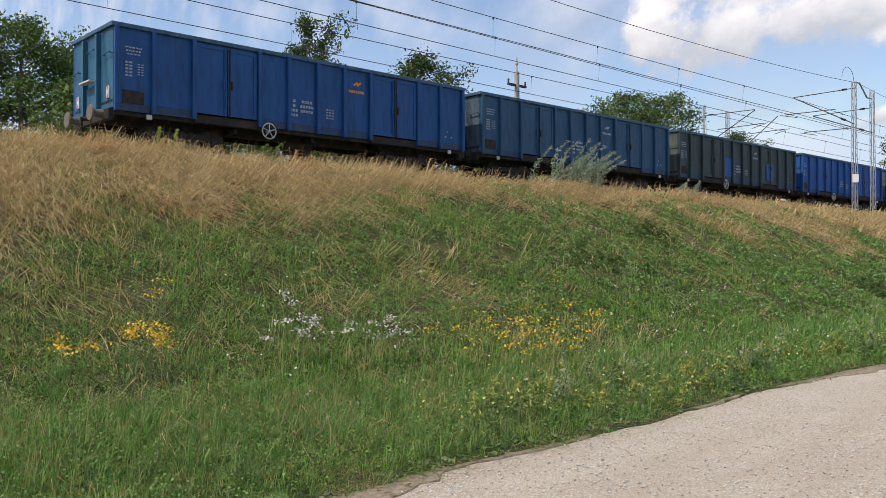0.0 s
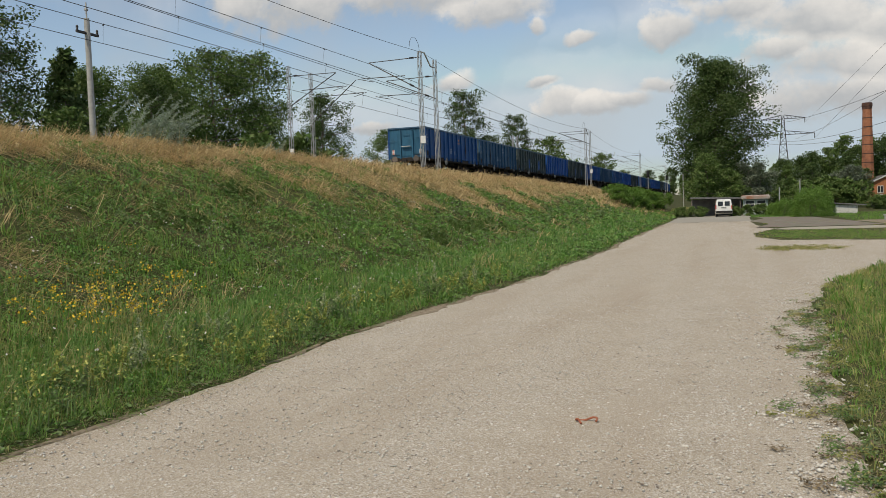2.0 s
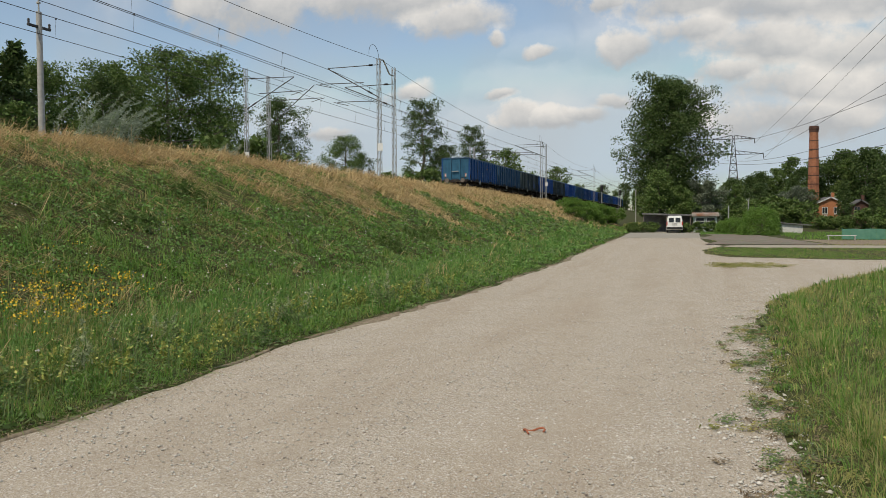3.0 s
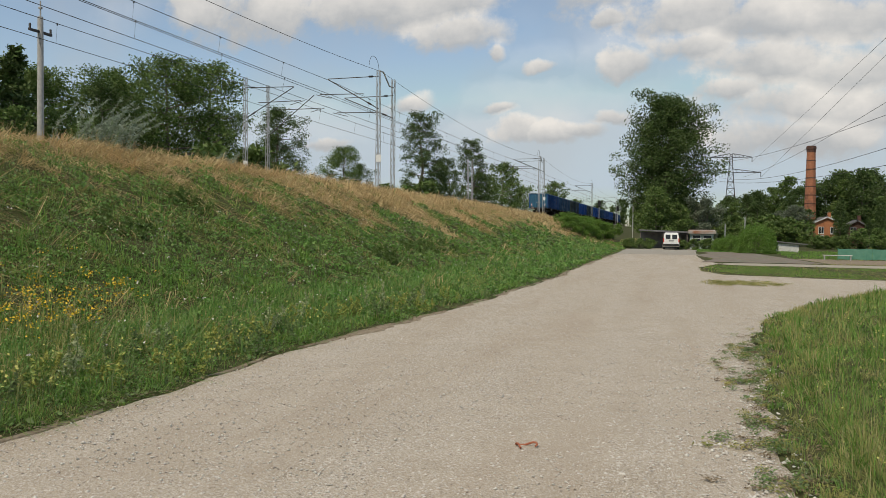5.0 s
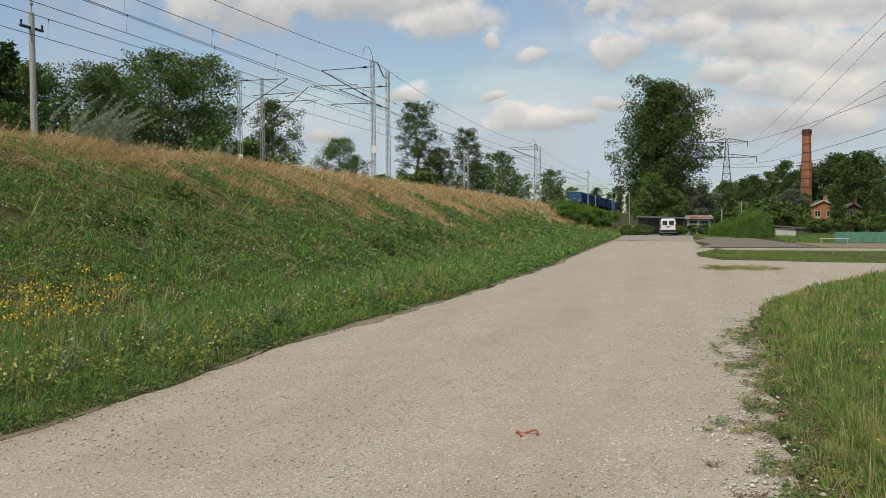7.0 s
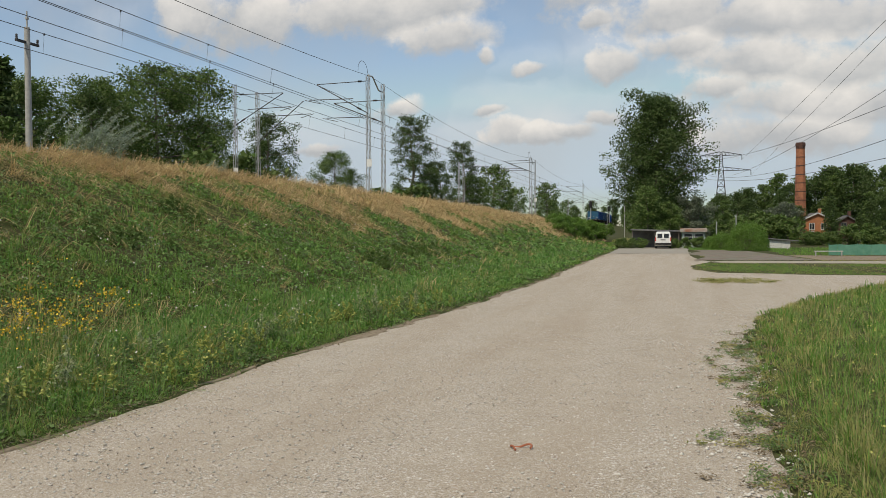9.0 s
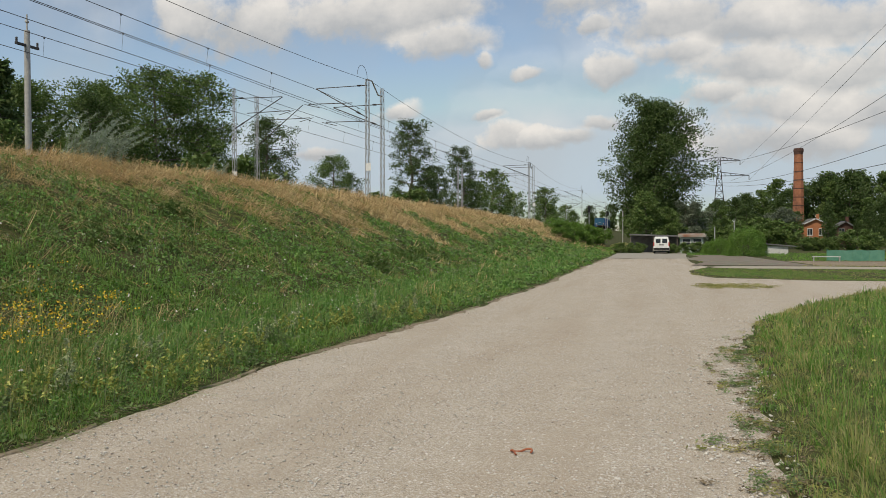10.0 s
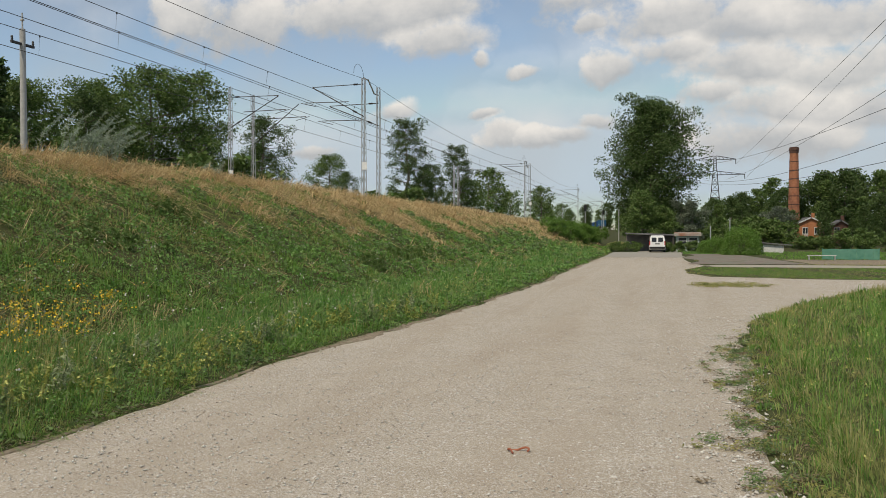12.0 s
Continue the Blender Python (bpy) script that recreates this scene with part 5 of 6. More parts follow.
    for mt_, nm, lb, f0, up in ((M_HERB, "creeping_weeds", "low dusty green weeds creeping into the gravel", 1.0, 0.05), (M_LITTER, "dead_stalk_litter", "brown dead stalks lying on the gravel", 0.8, 0.02), (M_OLIVE, "dry_tufts", "dry flat grass tufts in the gravel", 0.5, 0.05)):
        cen = []
        for px_, py_, sx_, sy_, n_ in patches:
            n_ = int(n_ * f0)
            sub = rs.normal(size=(max(3, n_ // 40), 2)) * (sx_, sy_)
            pick = sub[rs.randint(0, len(sub), n_)] + rs.normal(size=(n_, 2)) * 0.05
            cen.append(np.stack([px_ + pick[:, 0], py_ + pick[:, 1], 0.02 + up * rs.uniform(0, 1, n_)], 1))
        cen = np.concatenate(cen)
        tagged(new(nm, leaf_mesh(nm, cen, 0.045, rs, mt_, aspect=0.35, flat=0.3)), lb, "weeds", kind="stuff")
    n_ = 2600
    sub = rs.normal(size=(60, 2)) * (0.9, 0.8)
    pick = sub[rs.randint(0, 60, n_)] + rs.normal(size=(n_, 2)) * (0.16, 0.05)
    cen = np.stack([2.2 + pick[:, 0], 37.0 + pick[:, 1], 0.02 + 0.05 * rs.uniform(0, 1, n_)], 1)
    tagged(new("gravel_weeds", leaf_mesh("gravel_weeds", cen, 0.09, rs, M_OLIVE, aspect=0.4, flat=0.3)), "flat olive weeds in the gravel lot", "weeds", kind="stuff")
    sheet(5000, -9, 0.9, 118, 150, "far_grass", "grass behind the asphalt bend", M_OLIVE, 0.5, 9)


make_grass()


# ---- wild flowers and tall weeds ----
def flower_heads(name, label, places, head, per, spread, material, stem_mat, rs, hh=(0.4, 0.8), flat=0.4):
    """A stand of stems with small flower heads."""
    t = root(name, label, "wildflowers", "wildflowers on the bank")
    V, S = [], []
    for x, y in places:
        z = lz(x, y)
        h = rs.uniform(*hh)
        lean = rs.normal(size=2) * 0.08 + np.array([0.02, 0.12])
        tip = np.array([x + lean[0], y + lean[1], z + h])
        S.append((x, y, z, h, lean[0] / h, lean[1] / h))
        V.append(tip[None, :] + rs.normal(size=(per, 3)) * np.array([spread, spread, spread * flat]))
    cen = np.concatenate(V)
    tagged(part("bloom", leaf_mesh("bloom", cen, head, rs, material, aspect=0.9), material, t), kind="stuff")
    S = np.array(S)
    S = np.repeat(S, 5, 0)
    n = len(S)
    me = blades("greenery", S[:, 0] + rs.normal(size=n) * 0.05, S[:, 1] + rs.normal(size=n) * 0.05, S[:, 2], S[:, 3] * rs.uniform(0.6, 1.0, n), np.full(n, 0.014), S[:, 4] + rs.normal(size=n) * 0.15, S[:, 5] + rs.normal(size=n) * 0.15, rs, stem_mat)
    tagged(part("greenery", me, stem_mat, t), kind="stuff")
    return t


def cluster(rs, cx, cy, sx, sy, n):
    return [(cx + rs.normal() * sx, cy + rs.normal() * sy) for _ in range(n)]


def make_flowers():
    rs = np.random.RandomState(9)
    flower_heads("goldenrod", "bright golden-yellow flower clump low on the bank", cluster(rs, -10.45, 4.15, 0.10, 0.15, 12), 0.034, 34, 0.065, M_YELLOW, M_HERB, rs, (0.5, 0.75))
    flower_heads("goldenrod", "bright golden-yellow flower clump low on the bank", cluster(rs, -10.45, 3.2, 0.10, 0.15, 6), 0.034, 28, 0.065, M_YELLOW, M_HERB, rs, (0.5, 0.75))
    flower_heads("goldenrod", "bright golden-yellow flower clump low on the bank", cluster(rs, -11.65, 4.85, 0.08, 0.12, 3), 0.034, 20, 0.065, M_YELLOW, M_HERB, rs, (0.5, 0.75))
    flower_heads("tansy", "loose orange-yellow flowers among the grass", cluster(rs, -9.65, 10.5, 0.38, 0.75, 80), 0.034, 9, 0.07, M_YELLOW, M_OLIVE, rs, (0.35, 0.65))
    flower_heads("tansy", "thin orange-yellow flowers among the grass", cluster(rs, -10.3, 12.8, 0.4, 0.7, 30), 0.034, 8, 0.07, M_YELLOW, M_OLIVE, rs, (0.35, 0.65))
    for cx, cy, k in ((-11.1, 6.5, 3), (-10.5, 6.7, 7), (-10.3, 6.3, 5), (-10.1, 7.5, 6), (-10.15, 7.8, 7)):
        flower_heads("thistle_down", "fluffy white thistle heads gone to seed", cluster(rs, cx, cy, 0.10, 0.16, k), 0.036, 20, 0.06, M_WHITEFL, M_OLIVE, rs, (0.45, 0.7))
    # loose white dots in the meadow
    dots = [(x, y) for x, y in zip(rs.uniform(-14, -7.6, 420), rs.uniform(5, 45, 420))]
    flower_heads("white_clover_flower", "scattered small white meadow flowers", dots, 0.04, 2, 0.04, M_WHITEFL, M_HERB, rs, (0.22, 0.5))
    dots = [(right_edge(y) + 0.5 + 4 * rs.uniform(), y) for y in 6 + 24 * rs.uniform(0, 1, 420) ** 1.6]
    flower_heads("buttercup", "small yellow flowers in the roadside grass", dots, 0.03, 3, 0.04, M_PALEYEL, M_HERB, rs, (0.15, 0.45))
    dots = [(left_edge(y) - 0.15 - 0.9 * rs.uniform(), y) for y in rs.uniform(5, 30, 110)]
    flower_heads("evening_primrose", "pale yellow flower spikes along the road edge", dots, 0.035, 6, 0.045, M_PALEYEL, M_HERB, rs, (0.3, 0.65), 2.8)


make_flowers()


def make_mugwort(name, label, cx, cy, n, h0, spread, seed, lean_y, material=None, leaf=0.20, slim=0.14, bushy=0.10):
    """Tall leaning silvery spikes of leaf."""
    material = material or M_SILVER
    rs = np.random.RandomState(seed)
    base = Vector((cx, cy, lz(cx, cy)))
    t = root(name, label, "tall weed", "silvery weeds on the crest" if material is M_SILVER else "weeds on the bank", m=pose(*base))
    bm = bmesh.new()
    cen = []
    for k in range(n):
        x, y = cx + rs.normal() * spread * 0.5, cy + rs.normal() * spread
        z, h = lz(x, y), h0 * rs.uniform(0.55, 1.1)
        ly = lean_y * rs.uniform(0.6, 1.3)
        prev = Vector((x, y, z)) - base
        for i in range(1, 6):
            f = i / 5
            p = Vector((x + 0.05 * rs.normal(), y + ly * h * f * f, z + h * f * (1 - 0.25 * ly * f))) - base
            rod(bm, prev, p, 0.014 * (1.1 - f) + 0.003, n=4)
            for q in range(int(26 * (1.15 - 0.55 * abs(f - 0.6)))):
                g = rs.uniform()
                w = bushy * (1.15 - f)
                cen.append(np.array(prev.lerp(p, g)) + rs.normal(size=3) * w)
            prev = p
    tagged(part("stalk_mass", bm, M_HERB, t), kind="stuff")
    tagged(part("foliage", leaf_mesh("foliage", np.array(cen), leaf, rs, material, aspect=slim), material, t), kind="stuff")
    return t


swaying = []
swaying.append(make_mugwort("mugwort", "silvery-green mugwort clump leaning in the wind", -19.6, 24.6, 34, 2.2, 0.9, 3, 0.75))
swaying.append(make_mugwort("mugwort", "small pale mugwort clump in the dry grass", -19.4, 32.6, 8, 1.0, 0.5, 4, 0.5))
make_mugwort("ragwort", "yellow-green weed on the crest", -19.2, 8.6, 3, 0.75, 0.2, 6, 0.3, M_YELLEAF, 0.10, 0.3, 0.06)
make_mugwort("leafy_weed", "bushy green weed at the crest", -19.3, 11.6, 4, 0.7, 0.3, 7, 0.3, M_HERB, 0.12, 0.3, 0.07)
rs_w = np.random.RandomState(88)
for k in range(26):
    y = 7.2 + k * 0.62 + rs_w.uniform(-0.3, 0.3)
    x = float(left_edge(y)) - rs_w.uniform(0.35, 1.1)
    if k % 4 == 3:
        make_mugwort("wormwood", "pale grey-green weed at the road edge", x - 0.3, y, 3, 0.8, 0.22, 30 + k, 0.15, M_PALEHERB, 0.07, 0.35, 0.06)
    else:
        make_mugwort("mullein_weed", "yellowing upright leafy weed at the road edge", x, y, 5, 0.55, 0.28, 30 + k, 0.06, M_YELLEAF if k % 3 else M_HERB, 0.065, 0.4, 0.055)
# darker leafy weed clumps on the bank
for k, (x, y) in enumerate(((-11.5, 34.5), (-11.5, 36.5), (-11.4, 38.5), (-10.9, 30.0), (-13.2, 17.5), (-14.5, 22.3))):
    make_mugwort("nettle_clump", "dark green nettle clump on the bank", x, y, 16, 0.45, 0.6, 60 + k, 0.2, M_LEAF[1])


# ---- loose stones on the road ----
def stones(name, label, n, x0, x1, y0, y1, s0, s1, material, rs, where=None):
    x, y = scatter(n, x0, x1, y0, y1, rs, 1.4)
    if where is not None:
        ok = where(x, y)
        x, y = x[ok], y[ok]
    n = len(x)
    base = np.array([(1, 0, 0), (-1, 0, 0), (0, 1, 0), (0, -1, 0), (0, 0, 0.8), (0, 0, -0.8)], float)
    tri = np.array([(0, 2, 4), (2, 1, 4), (1, 3, 4), (3, 0, 4), (2, 0, 5), (1, 2, 5), (3, 1, 5), (0, 3, 5)])
    s = s0 + (s1 - s0) * rs.uniform(0, 1, (n, 1, 1)) ** 2.5
    v = base[None] * rs.uniform(0.55, 1.2, (n, 6, 1)) * s
    a = rs.uniform(0, 6.28, n)
    c, sn = np.cos(a)[:, None], np.sin(a)[:, None]
    vx, vy = v[:, :, 0] * c - v[:, :, 1] * sn, v[:, :, 0] * sn + v[:, :, 1] * c
    v = np.stack([vx + x[:, None], vy + y[:, None], v[:, :, 2] * 0.7 + 0.006 + s[:, :, 0] * 0.2], -1).reshape(-1, 3)
    f = (np.arange(n)[:, None, None] * 6 + tri[None]).reshape(-1)
    tagged(new(name, array_mesh(name, v, f, np.full(n * 8, 3), material)), label, "gravel", kind="stuff")


M_PALESTONE = mat("pale_stone", (0.45, 0.41, 0.35), (0.60, 0.56, 0.50), 0.95, 30, island=(0.72, 0.69, 0.63), spec=0.15)
M_DARKSTONE = mat("dark_stone", (0.15, 0.12, 0.10), (0.28, 0.23, 0.19), 0.9, 30, island=(0.36, 0.32, 0.28))
rs_g = np.random.RandomState(17)
on_road = lambda a, b: (a > left_edge(b) + 0.15) & (a < right_edge(b) - 0.1)
stones("pale_gravel_stones", "pale limestone chips lying on the road", 32000, -7.4, 4, 3, 45, 0.006, 0.024, M_PALESTONE, rs_g, on_road)
stones("dark_gravel_stones", "brownish chips lying on the road", 8000, -7.4, 4, 3, 40, 0.004, 0.017, M_DARKSTONE, rs_g, on_road)
stones("edge_gravel_stones", "coarser white stones at the road's grassy side", 9000, -2.0, 3.4, 5, 28, 0.012, 0.040, M_PALESTONE, rs_g,
       lambda a, b: (a > right_edge(b) - 1.7 * np.abs(fbm(a, b, 83, 1.3)) - 0.4) & (a < right_edge(b) + 0.2))
stones("scattered_stones", "single larger stones lying loose on the road", 420, -7.4, 4, 3, 40, 0.014, 0.036, M_PALESTONE, rs_g, on_road)
# dry earth and litter along the left edge
edge_strip = tagged(new("trim_dirt", strip("trim_dirt", -5, 74, 0.2, lambda y: left_edge(y) - 0.45, lambda y: left_edge(y) + 0.10 + 0.22 * fbm(y, 0 * y, 97, 1.6) + 0.16 * fbm(y, 0 * y, 98, 6.0), 8, M_DIRT, 0.014, 0.03, 0.012)),
                    "strip of brown earth and litter along the road", "ground", kind="structure")


def make_litter():
    rs = np.random.RandomState(41)
    x, y = scatter(9000, -7.5, -5.0, 2, 45, rs, 1.2)
    ok = x < left_edge(y) + 0.5 * rs.uniform(0, 1, len(x)) ** 1.5
    x, y = x[ok], y[ok]
    cen = np.stack([x, y, 0.03 + 0.02 * rs.uniform(0, 1, len(x))], 1)
    tagged(new("leaf_litter", leaf_mesh("leaf_litter", cen, 0.05, rs, M_LITTER, aspect=0.4, flat=0.15)), "brown dead stalks and leaves along the road edge", "litter", kind="stuff")
    x, y = scatter(10000, -7.5, -5.0, 2, 45, rs, 1.2)
    ok = (x < left_edge(y) + 0.10 + 0.38 * fbm(x, y, 45, 1.3)) & (fbm(x, y, 44, 2.0) > -0.3)
    x, y = x[ok], y[ok]
    cen = np.stack([x, y, 0.04 + 0.06 * rs.uniform(0, 1, len(x))], 1)
    tagged(new("edge_weeds", leaf_mesh("edge_weeds", cen, 0.085, rs, M_HERB, aspect=0.55, flat=0.4)), "flat green weeds spilling onto the road edge", "weeds", kind="stuff")


make_litter()


def make_scrap():
    t = root("metal_scrap", "curled rusty red strip lying on the gravel", "litter")
    bm = bmesh.new()
    prev = None
    for i in range(15):
        a = i / 14 * 4.4
        r = 0.10 + 0.02 * math.sin(3 * a)
        p = Vector((-1.5 + r * math.cos(a), 8.42 + 0.9 * r * math.sin(a), 0.03 + 0.02 * math.sin(2.2 * a)))
        if prev is not None:
            rod(bm, prev, p, 0.011, n=5)
        prev = p
    part("strip", bm, M_REDLEAF, t)


make_scrap()


# ---- van, hut, works, fence, pylon ----
def make_van():
    v = root("van", "small white panel van parked on the asphalt", "van", m=pose(-1.64, 93.0, 0.035, 0, 0, 1.0))
    bm = bmesh.new()
    prof = [(0.0, 0.42), (0.02, 1.15), (0.14, 1.70), (0.35, 1.80), (2.2, 1.82), (2.65, 1.72), (3.25, 1.18), (4.0, 0.98), (4.15, 0.75), (4.15, 0.35), (3.75, 0.28), (0.4, 0.28)]
    rings = []
    for sx, k in ((-1, 0), (1, 1)):
        rings.append([])
    for y, z in prof:
        inset = 0.0 if z < 1.15 else (z - 1.15) * 0.24
        rings[0].append(bm.verts.new((-0.85 + inset, y, z)))
        rings[1].append(bm.verts.new((0.85 - inset, y, z)))
    n = len(prof)
    for i in range(n):
        j = (i + 1) % n
        bm.faces.new((rings[0][i], rings[1][i], rings[1][j], rings[0][j]))
    bm.faces.new(rings[0][::-1])
    bm.faces.new(rings[1])
    bmesh.ops.recalc_face_normals(bm, faces=bm.faces)
    bmesh.ops.bevel(bm, geom=list(bm.edges), offset=0.05, segments=2, affect="EDGES")
    body = part("body", bm, M_WHITE, v, smooth=False)
    for x in (-0.34, 0.34):
        bm = bmesh.new()
        box(bm, (x, 0.045, 1.36), (0.50, 0.03, 0.46), Matrix.Rotation(radians(-10), 4, "X"), 0.04)
        part("rear_window", bm, M_GLASS, body)
        bm = bmesh.new()
        box(bm, (x * 2.32, -0.01, 1.0), (0.10, 0.05, 0.42), bevel=0.02)
        part("tail_light", bm, M_LIGHTRED, body)
        bm = bmesh.new()
        box(bm, (x * 2.72, 2.55, 1.2), (0.16, 0.10, 0.2), bevel=0.03)
        part("wing_mirror", bm, M_BLACK, body)
    bm = bmesh.new()
    box(bm, (0, -0.06, 0.5), (1.66, 0.16, 0.22), bevel=0.04)
    part("rear_bumper", bm, M_BLACK, v)
    bm = bmesh.new()
    box(bm, (0, -0.005, 0.86), (0.52, 0.03, 0.12))
    part("number_plate", bm, M_DULLWHITE, body)
    bm = bmesh.new()
    box(bm, (0, -0.008, 0.96), (0.5, 0.04, 0.05), bevel=0.01)
    part("door_handle", bm, M_BLACK, body)
    for x in (-0.76, 0.76):
        for y in (0.75, 3.4):
            bm = bmesh.new()
            rod(bm, (x - 0.09, y, 0.3), (x + 0.09, y, 0.3), 0.3, n=20)
            wl = part("wheel", bm, M_BLACK, v)
            bm = bmesh.new()
            sx = 1 if x > 0 else -1
            rod(bm, (x + sx * 0.08, y, 0.3), (x + sx * 0.105, y, 0.3), 0.19, n=16)
            part("rim", bm, M_STEEL, wl)


make_van()


def make_hut():
    h = root("garden_hut", "small pale green wooden hut with a rusty sheet roof", "hut", m=pose(1.55, 97.0, 0.0))
    bm = bmesh.new()
    box(bm, (0, 1.2, 0.95), (2.5, 2.4, 1.9))
    wl = part("wall", bm, M_PALEGREEN, h)
    bm = bmesh.new()
    box(bm, (0.02, 1.1, 2.02), (2.9, 3.0, 0.10), Matrix.Rotation(radians(4), 4, "X"))
    for k in range(14):
        box(bm, (-1.35 + k * 0.21, 1.1, 2.09), (0.05, 3.0, 0.06), Matrix.Rotation(radians(4), 4, "X"))
    box(bm, (0.02, -0.36, 1.92), (2.9, 0.04, 0.30))
    part("roof", bm, M_RUSTROOF, h)
    for x in (-0.56, 0.60):
        bm = bmesh.new()
        box(bm, (x, -0.02, 1.22), (0.98, 0.06, 0.80))
        wf = part("window_frame", bm, M_DULLWHITE, wl)
        for zz in (1.03, 1.41):
            bm = bmesh.new()
            box(bm, (x, -0.055, zz), (0.82, 0.02, 0.30))
            part("pane", bm, M_GLASS, wf)
    c = root("carport", "low flat grey sheet roof on thin posts", "carport", m=pose(-3.2, 98.5, 0.0))
    bm = bmesh.new()
    box(bm, (0.7, 0, 1.98), (5.6, 3.0, 0.16), Matrix.Rotation(radians(2), 4, "Y"), 0.02)
    part("roof", bm, M_ROOF, c)
    for x in (-1.9, 0.6, 3.2):
        bm = bmesh.new()
        rod(bm, (x, -1.3, 0), (x, -1.3, 2.0), 0.05)
        part("post", bm, M_BALLAST, c)
    bm = bmesh.new()
    box(bm, (0.7, 1.4, 0.95), (5.4, 0.1, 1.9))
    part("back_wall", bm, M_ROOF, c)


make_hut()


def make_posts():
    for x, y, h in ((-6.9, 112, 5.2), (3.95, 96, 2.9), (6.1, 98, 3.6), (18.0, 79, 2.9), (25.0, 84, 3.4)):
        p = root("fence_post", "thin grey steel post", "post", "thin posts by the gardens")
        bm = bmesh.new()
        rod(bm, (x, y, 0), (x, y, h), 0.06, 0.055, 8)
        part("shaft", bm, M_STEEL if y < 100 else M_CONCRETE, p)


make_posts()


def make_fence():
    f = root("mesh_fence", "low green mesh-covered garden fence", "fence")
    y = 70.0
    xs_ = np.array((11.15, 13.15, 15.15))
    for x in xs_:
        bm = bmesh.new()
        rod(bm, (x, y, 0), (x, y, 0.95), 0.03, n=6)
        part("post", bm, M_FENCE, f)
    for x in xs_[:-1]:
        bm = bmesh.new()
        n = 10
        for i in range(n):
            x0 = x + 2.0 * i / n
            d = 0.03 * math.sin(i * 1.9 + x)
            box(bm, (x0 + 0.1, y + d, 0.48), (0.2, 0.012, 0.8 + 0.03 * math.sin(i + x)))
        part("mesh_panel", bm, M_FENCE, f)
    b = root("park_bench", "pale low bench beside the fence", "bench", m=pose(10.9, 68.6, 0.05))
    bm = bmesh.new()
    box(bm, (0, 0, 0.36), (2.0, 0.35, 0.05), bevel=0.01)
    part("seat", bm, M_DULLWHITE, b)
    for x in (-0.9, 0.9):
        bm = bmesh.new()
        box(bm, (x, 0, 0.17), (0.06, 0.3, 0.34))
        part("leg", bm, M_CONCRETE, b)
    s = root("garden_shed", "low white shed with a flat dark roof", "shed", m=pose(9.9, 92.0, 0.0))
    bm = bmesh.new()
    box(bm, (0, 0, 0.45), (2.0, 1.5, 0.9))
    part("wall", bm, M_DULLWHITE, s)
    bm = bmesh.new()
    box(bm, (0.3, 0, 0.96), (3.0, 2.0, 0.10), Matrix.Rotation(radians(5), 4, "Y"), 0.02)
    part("roof", bm, M_ROOF, s)


make_fence()


def make_chimney():
    c = root("brick_chimney", "tall tapering red-brown brick chimney with iron bands", "chimney", m=pose(22.0, 170.0, 0.0))
    H, n = 17.7, 8
    bm = bmesh.new()
    rows = 40
    prev = None
    for i in range(rows + 1):
        z = H * i / rows
        r = 1.18 - 0.40 * i / rows
        ring = [bm.verts.new((r * math.cos(2 * math.pi * (k + 0.5) / n), r * math.sin(2 * math.pi * (k + 0.5) / n), z)) for k in range(n)]
        if prev:
            for k in range(n):
                bm.faces.new((prev[k], prev[(k + 1) % n], ring[(k + 1) % n], ring[k]))
        prev = ring
    bm.faces.new(prev)
    part("shaft", bm, M_BRICK, c)
    for k in range(10):
        z = 0.8 + k * 1.62
        r = 1.18 - 0.40 * z / H + 0.03
        bm = bmesh.new()
        bmesh.ops.create_cone(bm, cap_ends=True, segments=n, radius1=r, radius2=r, depth=0.16, matrix=Matrix.Translation((0, 0, z)) @ Matrix.Rotation(math.pi / n, 4, "Z"))
        part("iron_band", bm, M_DARKBRICK, c)
    bm = bmesh.new()
    for z, r, d in ((H - 0.45, 0.86, 0.5), (H, 0.93, 0.45), (H + 0.3, 0.86, 0.25)):
        bmesh.ops.create_cone(bm, cap_ends=True, segments=n, radius1=r, radius2=r, depth=d, matrix=Matrix.Translation((0, 0, z)) @ Matrix.Rotation(math.pi / n, 4, "Z"))
    part("sooty_cap", bm, M_DARKBRICK, c)


make_chimney()


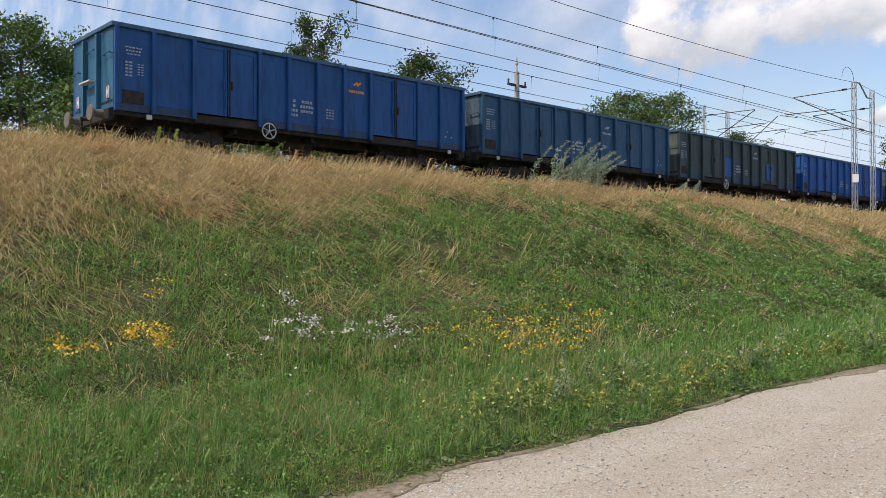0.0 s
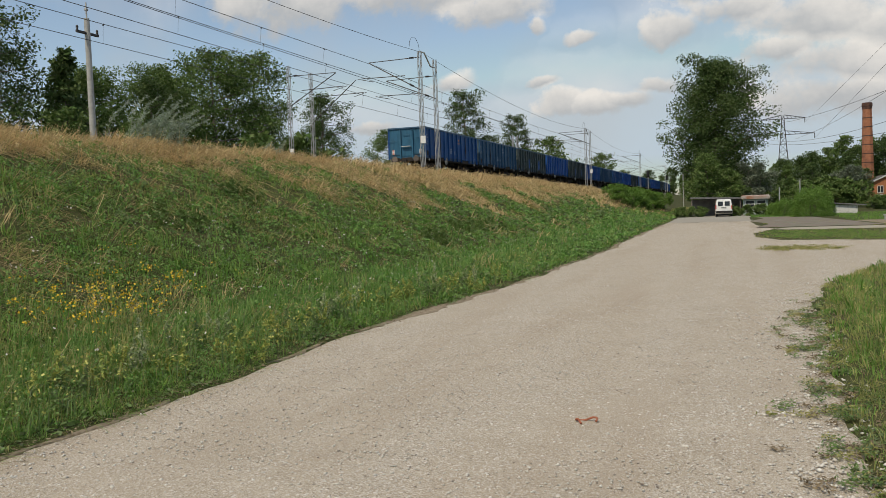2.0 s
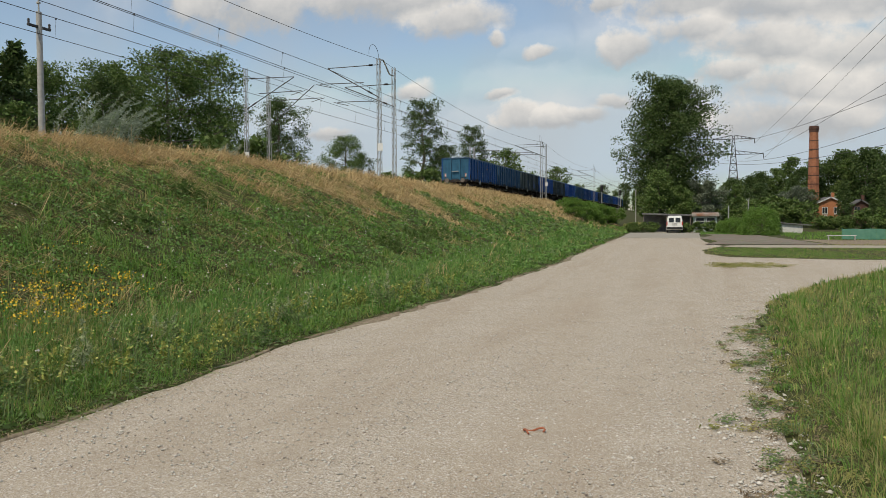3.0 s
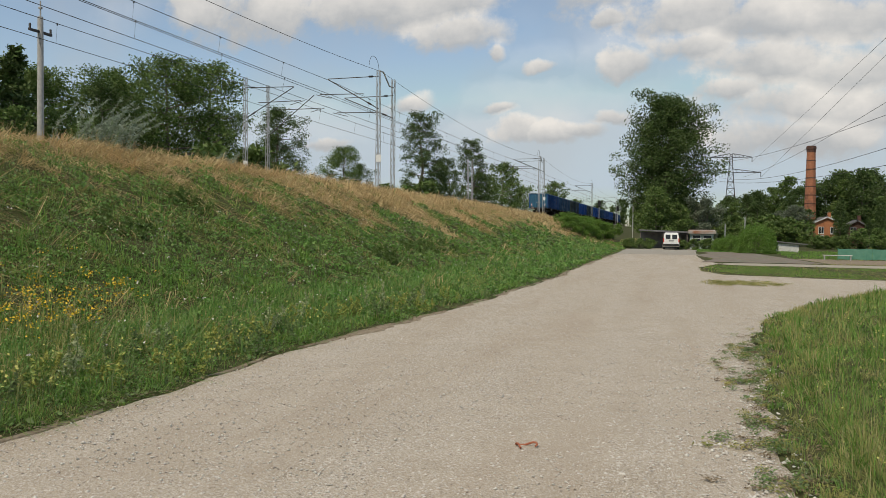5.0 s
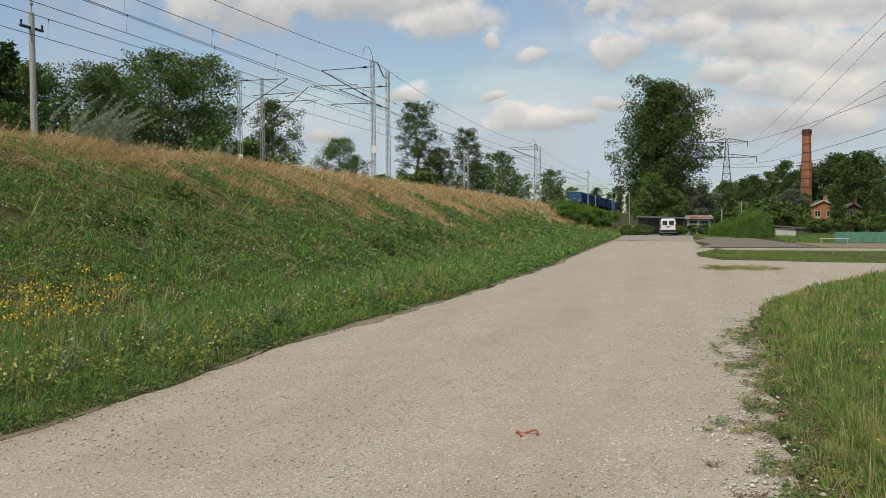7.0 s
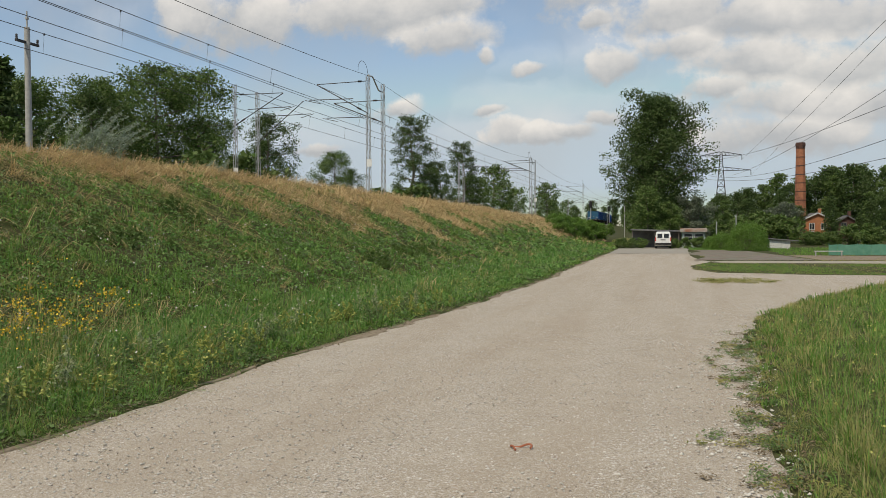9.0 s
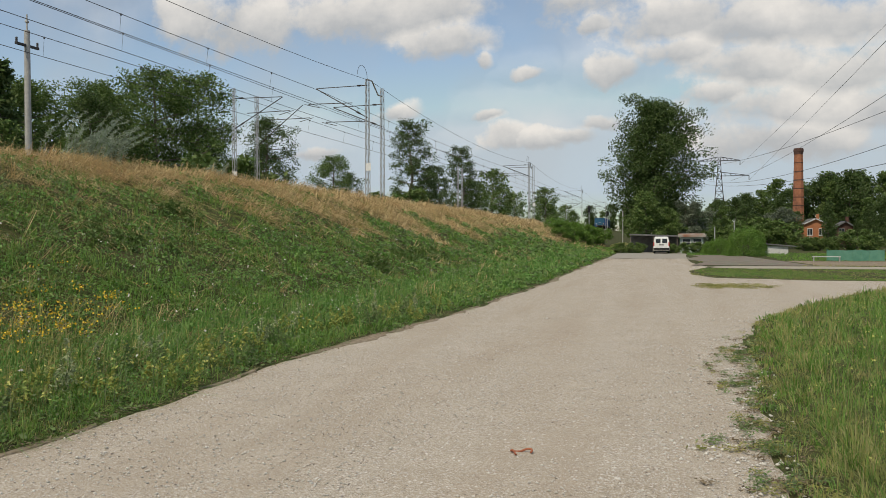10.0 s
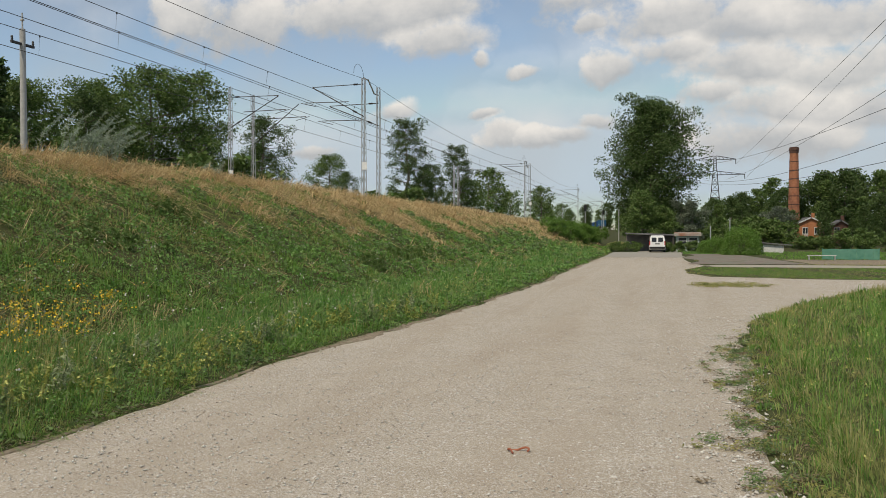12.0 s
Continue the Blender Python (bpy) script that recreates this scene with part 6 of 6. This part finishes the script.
def make_house(x, y, w, d, h, roof_h, wall_mat, name, label, windows, trim_mat):
    o = root(name, label, "house", m=pose(x, y, 0.0))
    bm = bmesh.new()
    v = [bm.verts.new(p) for p in ((-w / 2, 0, 0), (w / 2, 0, 0), (w / 2, 0, h), (0, 0, h + roof_h), (-w / 2, 0, h), (-w / 2, d, 0), (w / 2, d, 0), (w / 2, d, h), (0, d, h + roof_h), (-w / 2, d, h))]
    for f in ((0, 1, 2, 3, 4), (9, 8, 7, 6, 5), (1, 6, 7, 2), (5, 0, 4, 9), (0, 5, 6, 1)):
        bm.faces.new([v[i] for i in f])
    bmesh.ops.recalc_face_normals(bm, faces=bm.faces)
    wl = part("wall", bm, wall_mat, o)
    for s in (-1, 1):
        bm = bmesh.new()
        L_ = math.hypot(w / 2 + 0.35, roof_h * (w / 2 + 0.35) / (w / 2))
        a = math.atan2(roof_h, w / 2)
        box(bm, (s * (w / 4 + 0.1), d / 2, h + roof_h / 2 + 0.0), (L_, d + 0.7, 0.14), Matrix.Rotation(s * a, 4, "Y"))
        part("roof_slope", bm, M_ROOF, o)
        bm = bmesh.new()
        box(bm, (s * (w / 4 + 0.1), -0.36, h + roof_h / 2 - 0.02), (L_, 0.05, 0.22), Matrix.Rotation(s * a, 4, "Y"))
        part("barge_board", bm, trim_mat, o)
    bm = bmesh.new()
    box(bm, (w * 0.2, d * 0.4, h + roof_h + 0.3), (0.5, 0.5, 1.2))
    part("chimney", bm, wall_mat, o)
    for wx, wz in windows:
        bm = bmesh.new()
        box(bm, (wx, -0.02, wz), (0.95, 0.10, 1.35))
        fr = part("window_frame", bm, trim_mat, wl)
        for q in (-0.22, 0.22):
            bm = bmesh.new()
            box(bm, (wx + q, -0.08, wz + 0.05), (0.34, 0.02, 1.05))
            part("pane", bm, M_GLASS, fr)
    return o


make_house(24.0, 163.0, 4.2, 9, 3.7, 1.0, M_ORANGEBRICK, "brick_house", "orange brick house with white windows behind spruces", ((-0.95, 2.3), (1.0, 2.3), (-1.0, 0.8)), M_DULLWHITE)
make_house(28.4, 160.0, 2.6, 4, 3.3, 0.8, M_DARKBRICK, "dark_tower_house", "dark brick outbuilding with a hipped grey roof", ((-0.6, 2.3),), M_ROOF)


def make_pylon():
    p = root("power_pylon", "grey lattice steel high-voltage pylon", "pylon", m=pose(13.7, 300.0, 0.0))
    H = 27.8
    bm = bmesh.new()
    prev = None
    for i in range(13):
        z = H * i / 12
        r = 2.4 * (1 - i / 12) ** 1.2 + 0.35
        ring = [Vector((sx * r, sy * r, z)) for sx, sy in ((-1, -1), (1, -1), (1, 1), (-1, 1))]
        if prev:
            for k in range(4):
                rod(bm, prev[k], ring[k], 0.10, n=4)
                rod(bm, prev[k], ring[(k + 1) % 4], 0.06, n=4)
                rod(bm, ring[k], ring[(k + 1) % 4], 0.05, n=4)
        prev = ring
    part("tower", bm, M_RUSTY, p)
    for z, L_ in ((H - 1.0, 6.7), (H - 6.2, 9.6)):
        for s in (-1, 1):
            bm = bmesh.new()
            for yy in (-0.35, 0.35):
                rod(bm, (s * 0.4, yy, z), (s * L_, 0, z), 0.09, n=4)
                rod(bm, (s * 0.4, yy, z + 1.3), (s * L_, 0, z + 0.05), 0.08, n=4)
                for q in range(1, 5):
                    f = q / 5
                    rod(bm, (s * (0.4 + (L_ - 0.4) * f), yy * (1 - f), z), (s * (0.4 + (L_ - 0.4) * (f - 0.1)), yy * (1 - f), z + 1.3 * (1.1 - f)), 0.05, n=4)
            part("crossarm", bm, M_RUSTY, p)
            bm = bmesh.new()
            rod(bm, (s * L_, 0, z), (s * L_, 0, z - 1.6), 0.12, n=6)
            part("insulator_string", bm, M_RUSTY, p)
    ends = (((20.4, 300, 25.2), (24.2, 110, 27.4), 0.2), ((23.3, 300, 20.0), (24.3, 110, 25.6), 0.2), ((17.5, 300, 20.0), (24.3, 110, 20.2), 2.0),
            ((7.0, 300, 25.2), (24.3, 110, 18.5), 2.6), ((10.0, 300, 20.0), (24.4, 110, 15.0), 3.4), ((4.1, 300, 20.0), (24.4, 110, 12.7), 3.4))
    for a, b, sag in ends:
        w = root("power_line", "thin grey high-voltage wire", "power line", "high-voltage wires")
        bm = bmesh.new()
        a, b = Vector(a), Vector(b)
        far = a + (b - a) * 1.25
        wire_between(bm, a, far, sag, 0.034, 24)
        part("wire", bm, M_WIRE, w)


make_pylon()


# ---- what moves ----
def tail_place(t):
    return float(np.interp(t, [0, 1, 2.5, 5.5, 12], [8.65, 34.0, 72.7, 151.7, 324.0]))


def motions():
    for i, w in enumerate(wagons):
        rows = []
        for k in range(0, 25):
            t = k * 0.5
            s = tail_place(t) + i * PITCH
            x, y, a = track_point(s + BODY_L / 2, TRACK_X[0])
            m = pose(x, y, rail_z(y), -0.34, 0, a) @ pose(0, -BODY_L / 2, 0)
            rows.append((t, m))
        walk(w, rows)
    # tall weeds rock in the wind
    for i, t_ in enumerate(swaying):
        m0 = t_.matrix_basis.copy()
        rows = []
        for k in range(0, 31):
            t = k * 0.4
            a = -1.5 + 2.2 * math.sin(t * 3.1 + i) + 1.1 * math.sin(t * 5.3 + 2 * i)
            rows.append((t, m0 @ pose(0, 0, 0, a, 0.6 * math.sin(t * 4.1), 0)))
        walk(t_, rows)


motions()
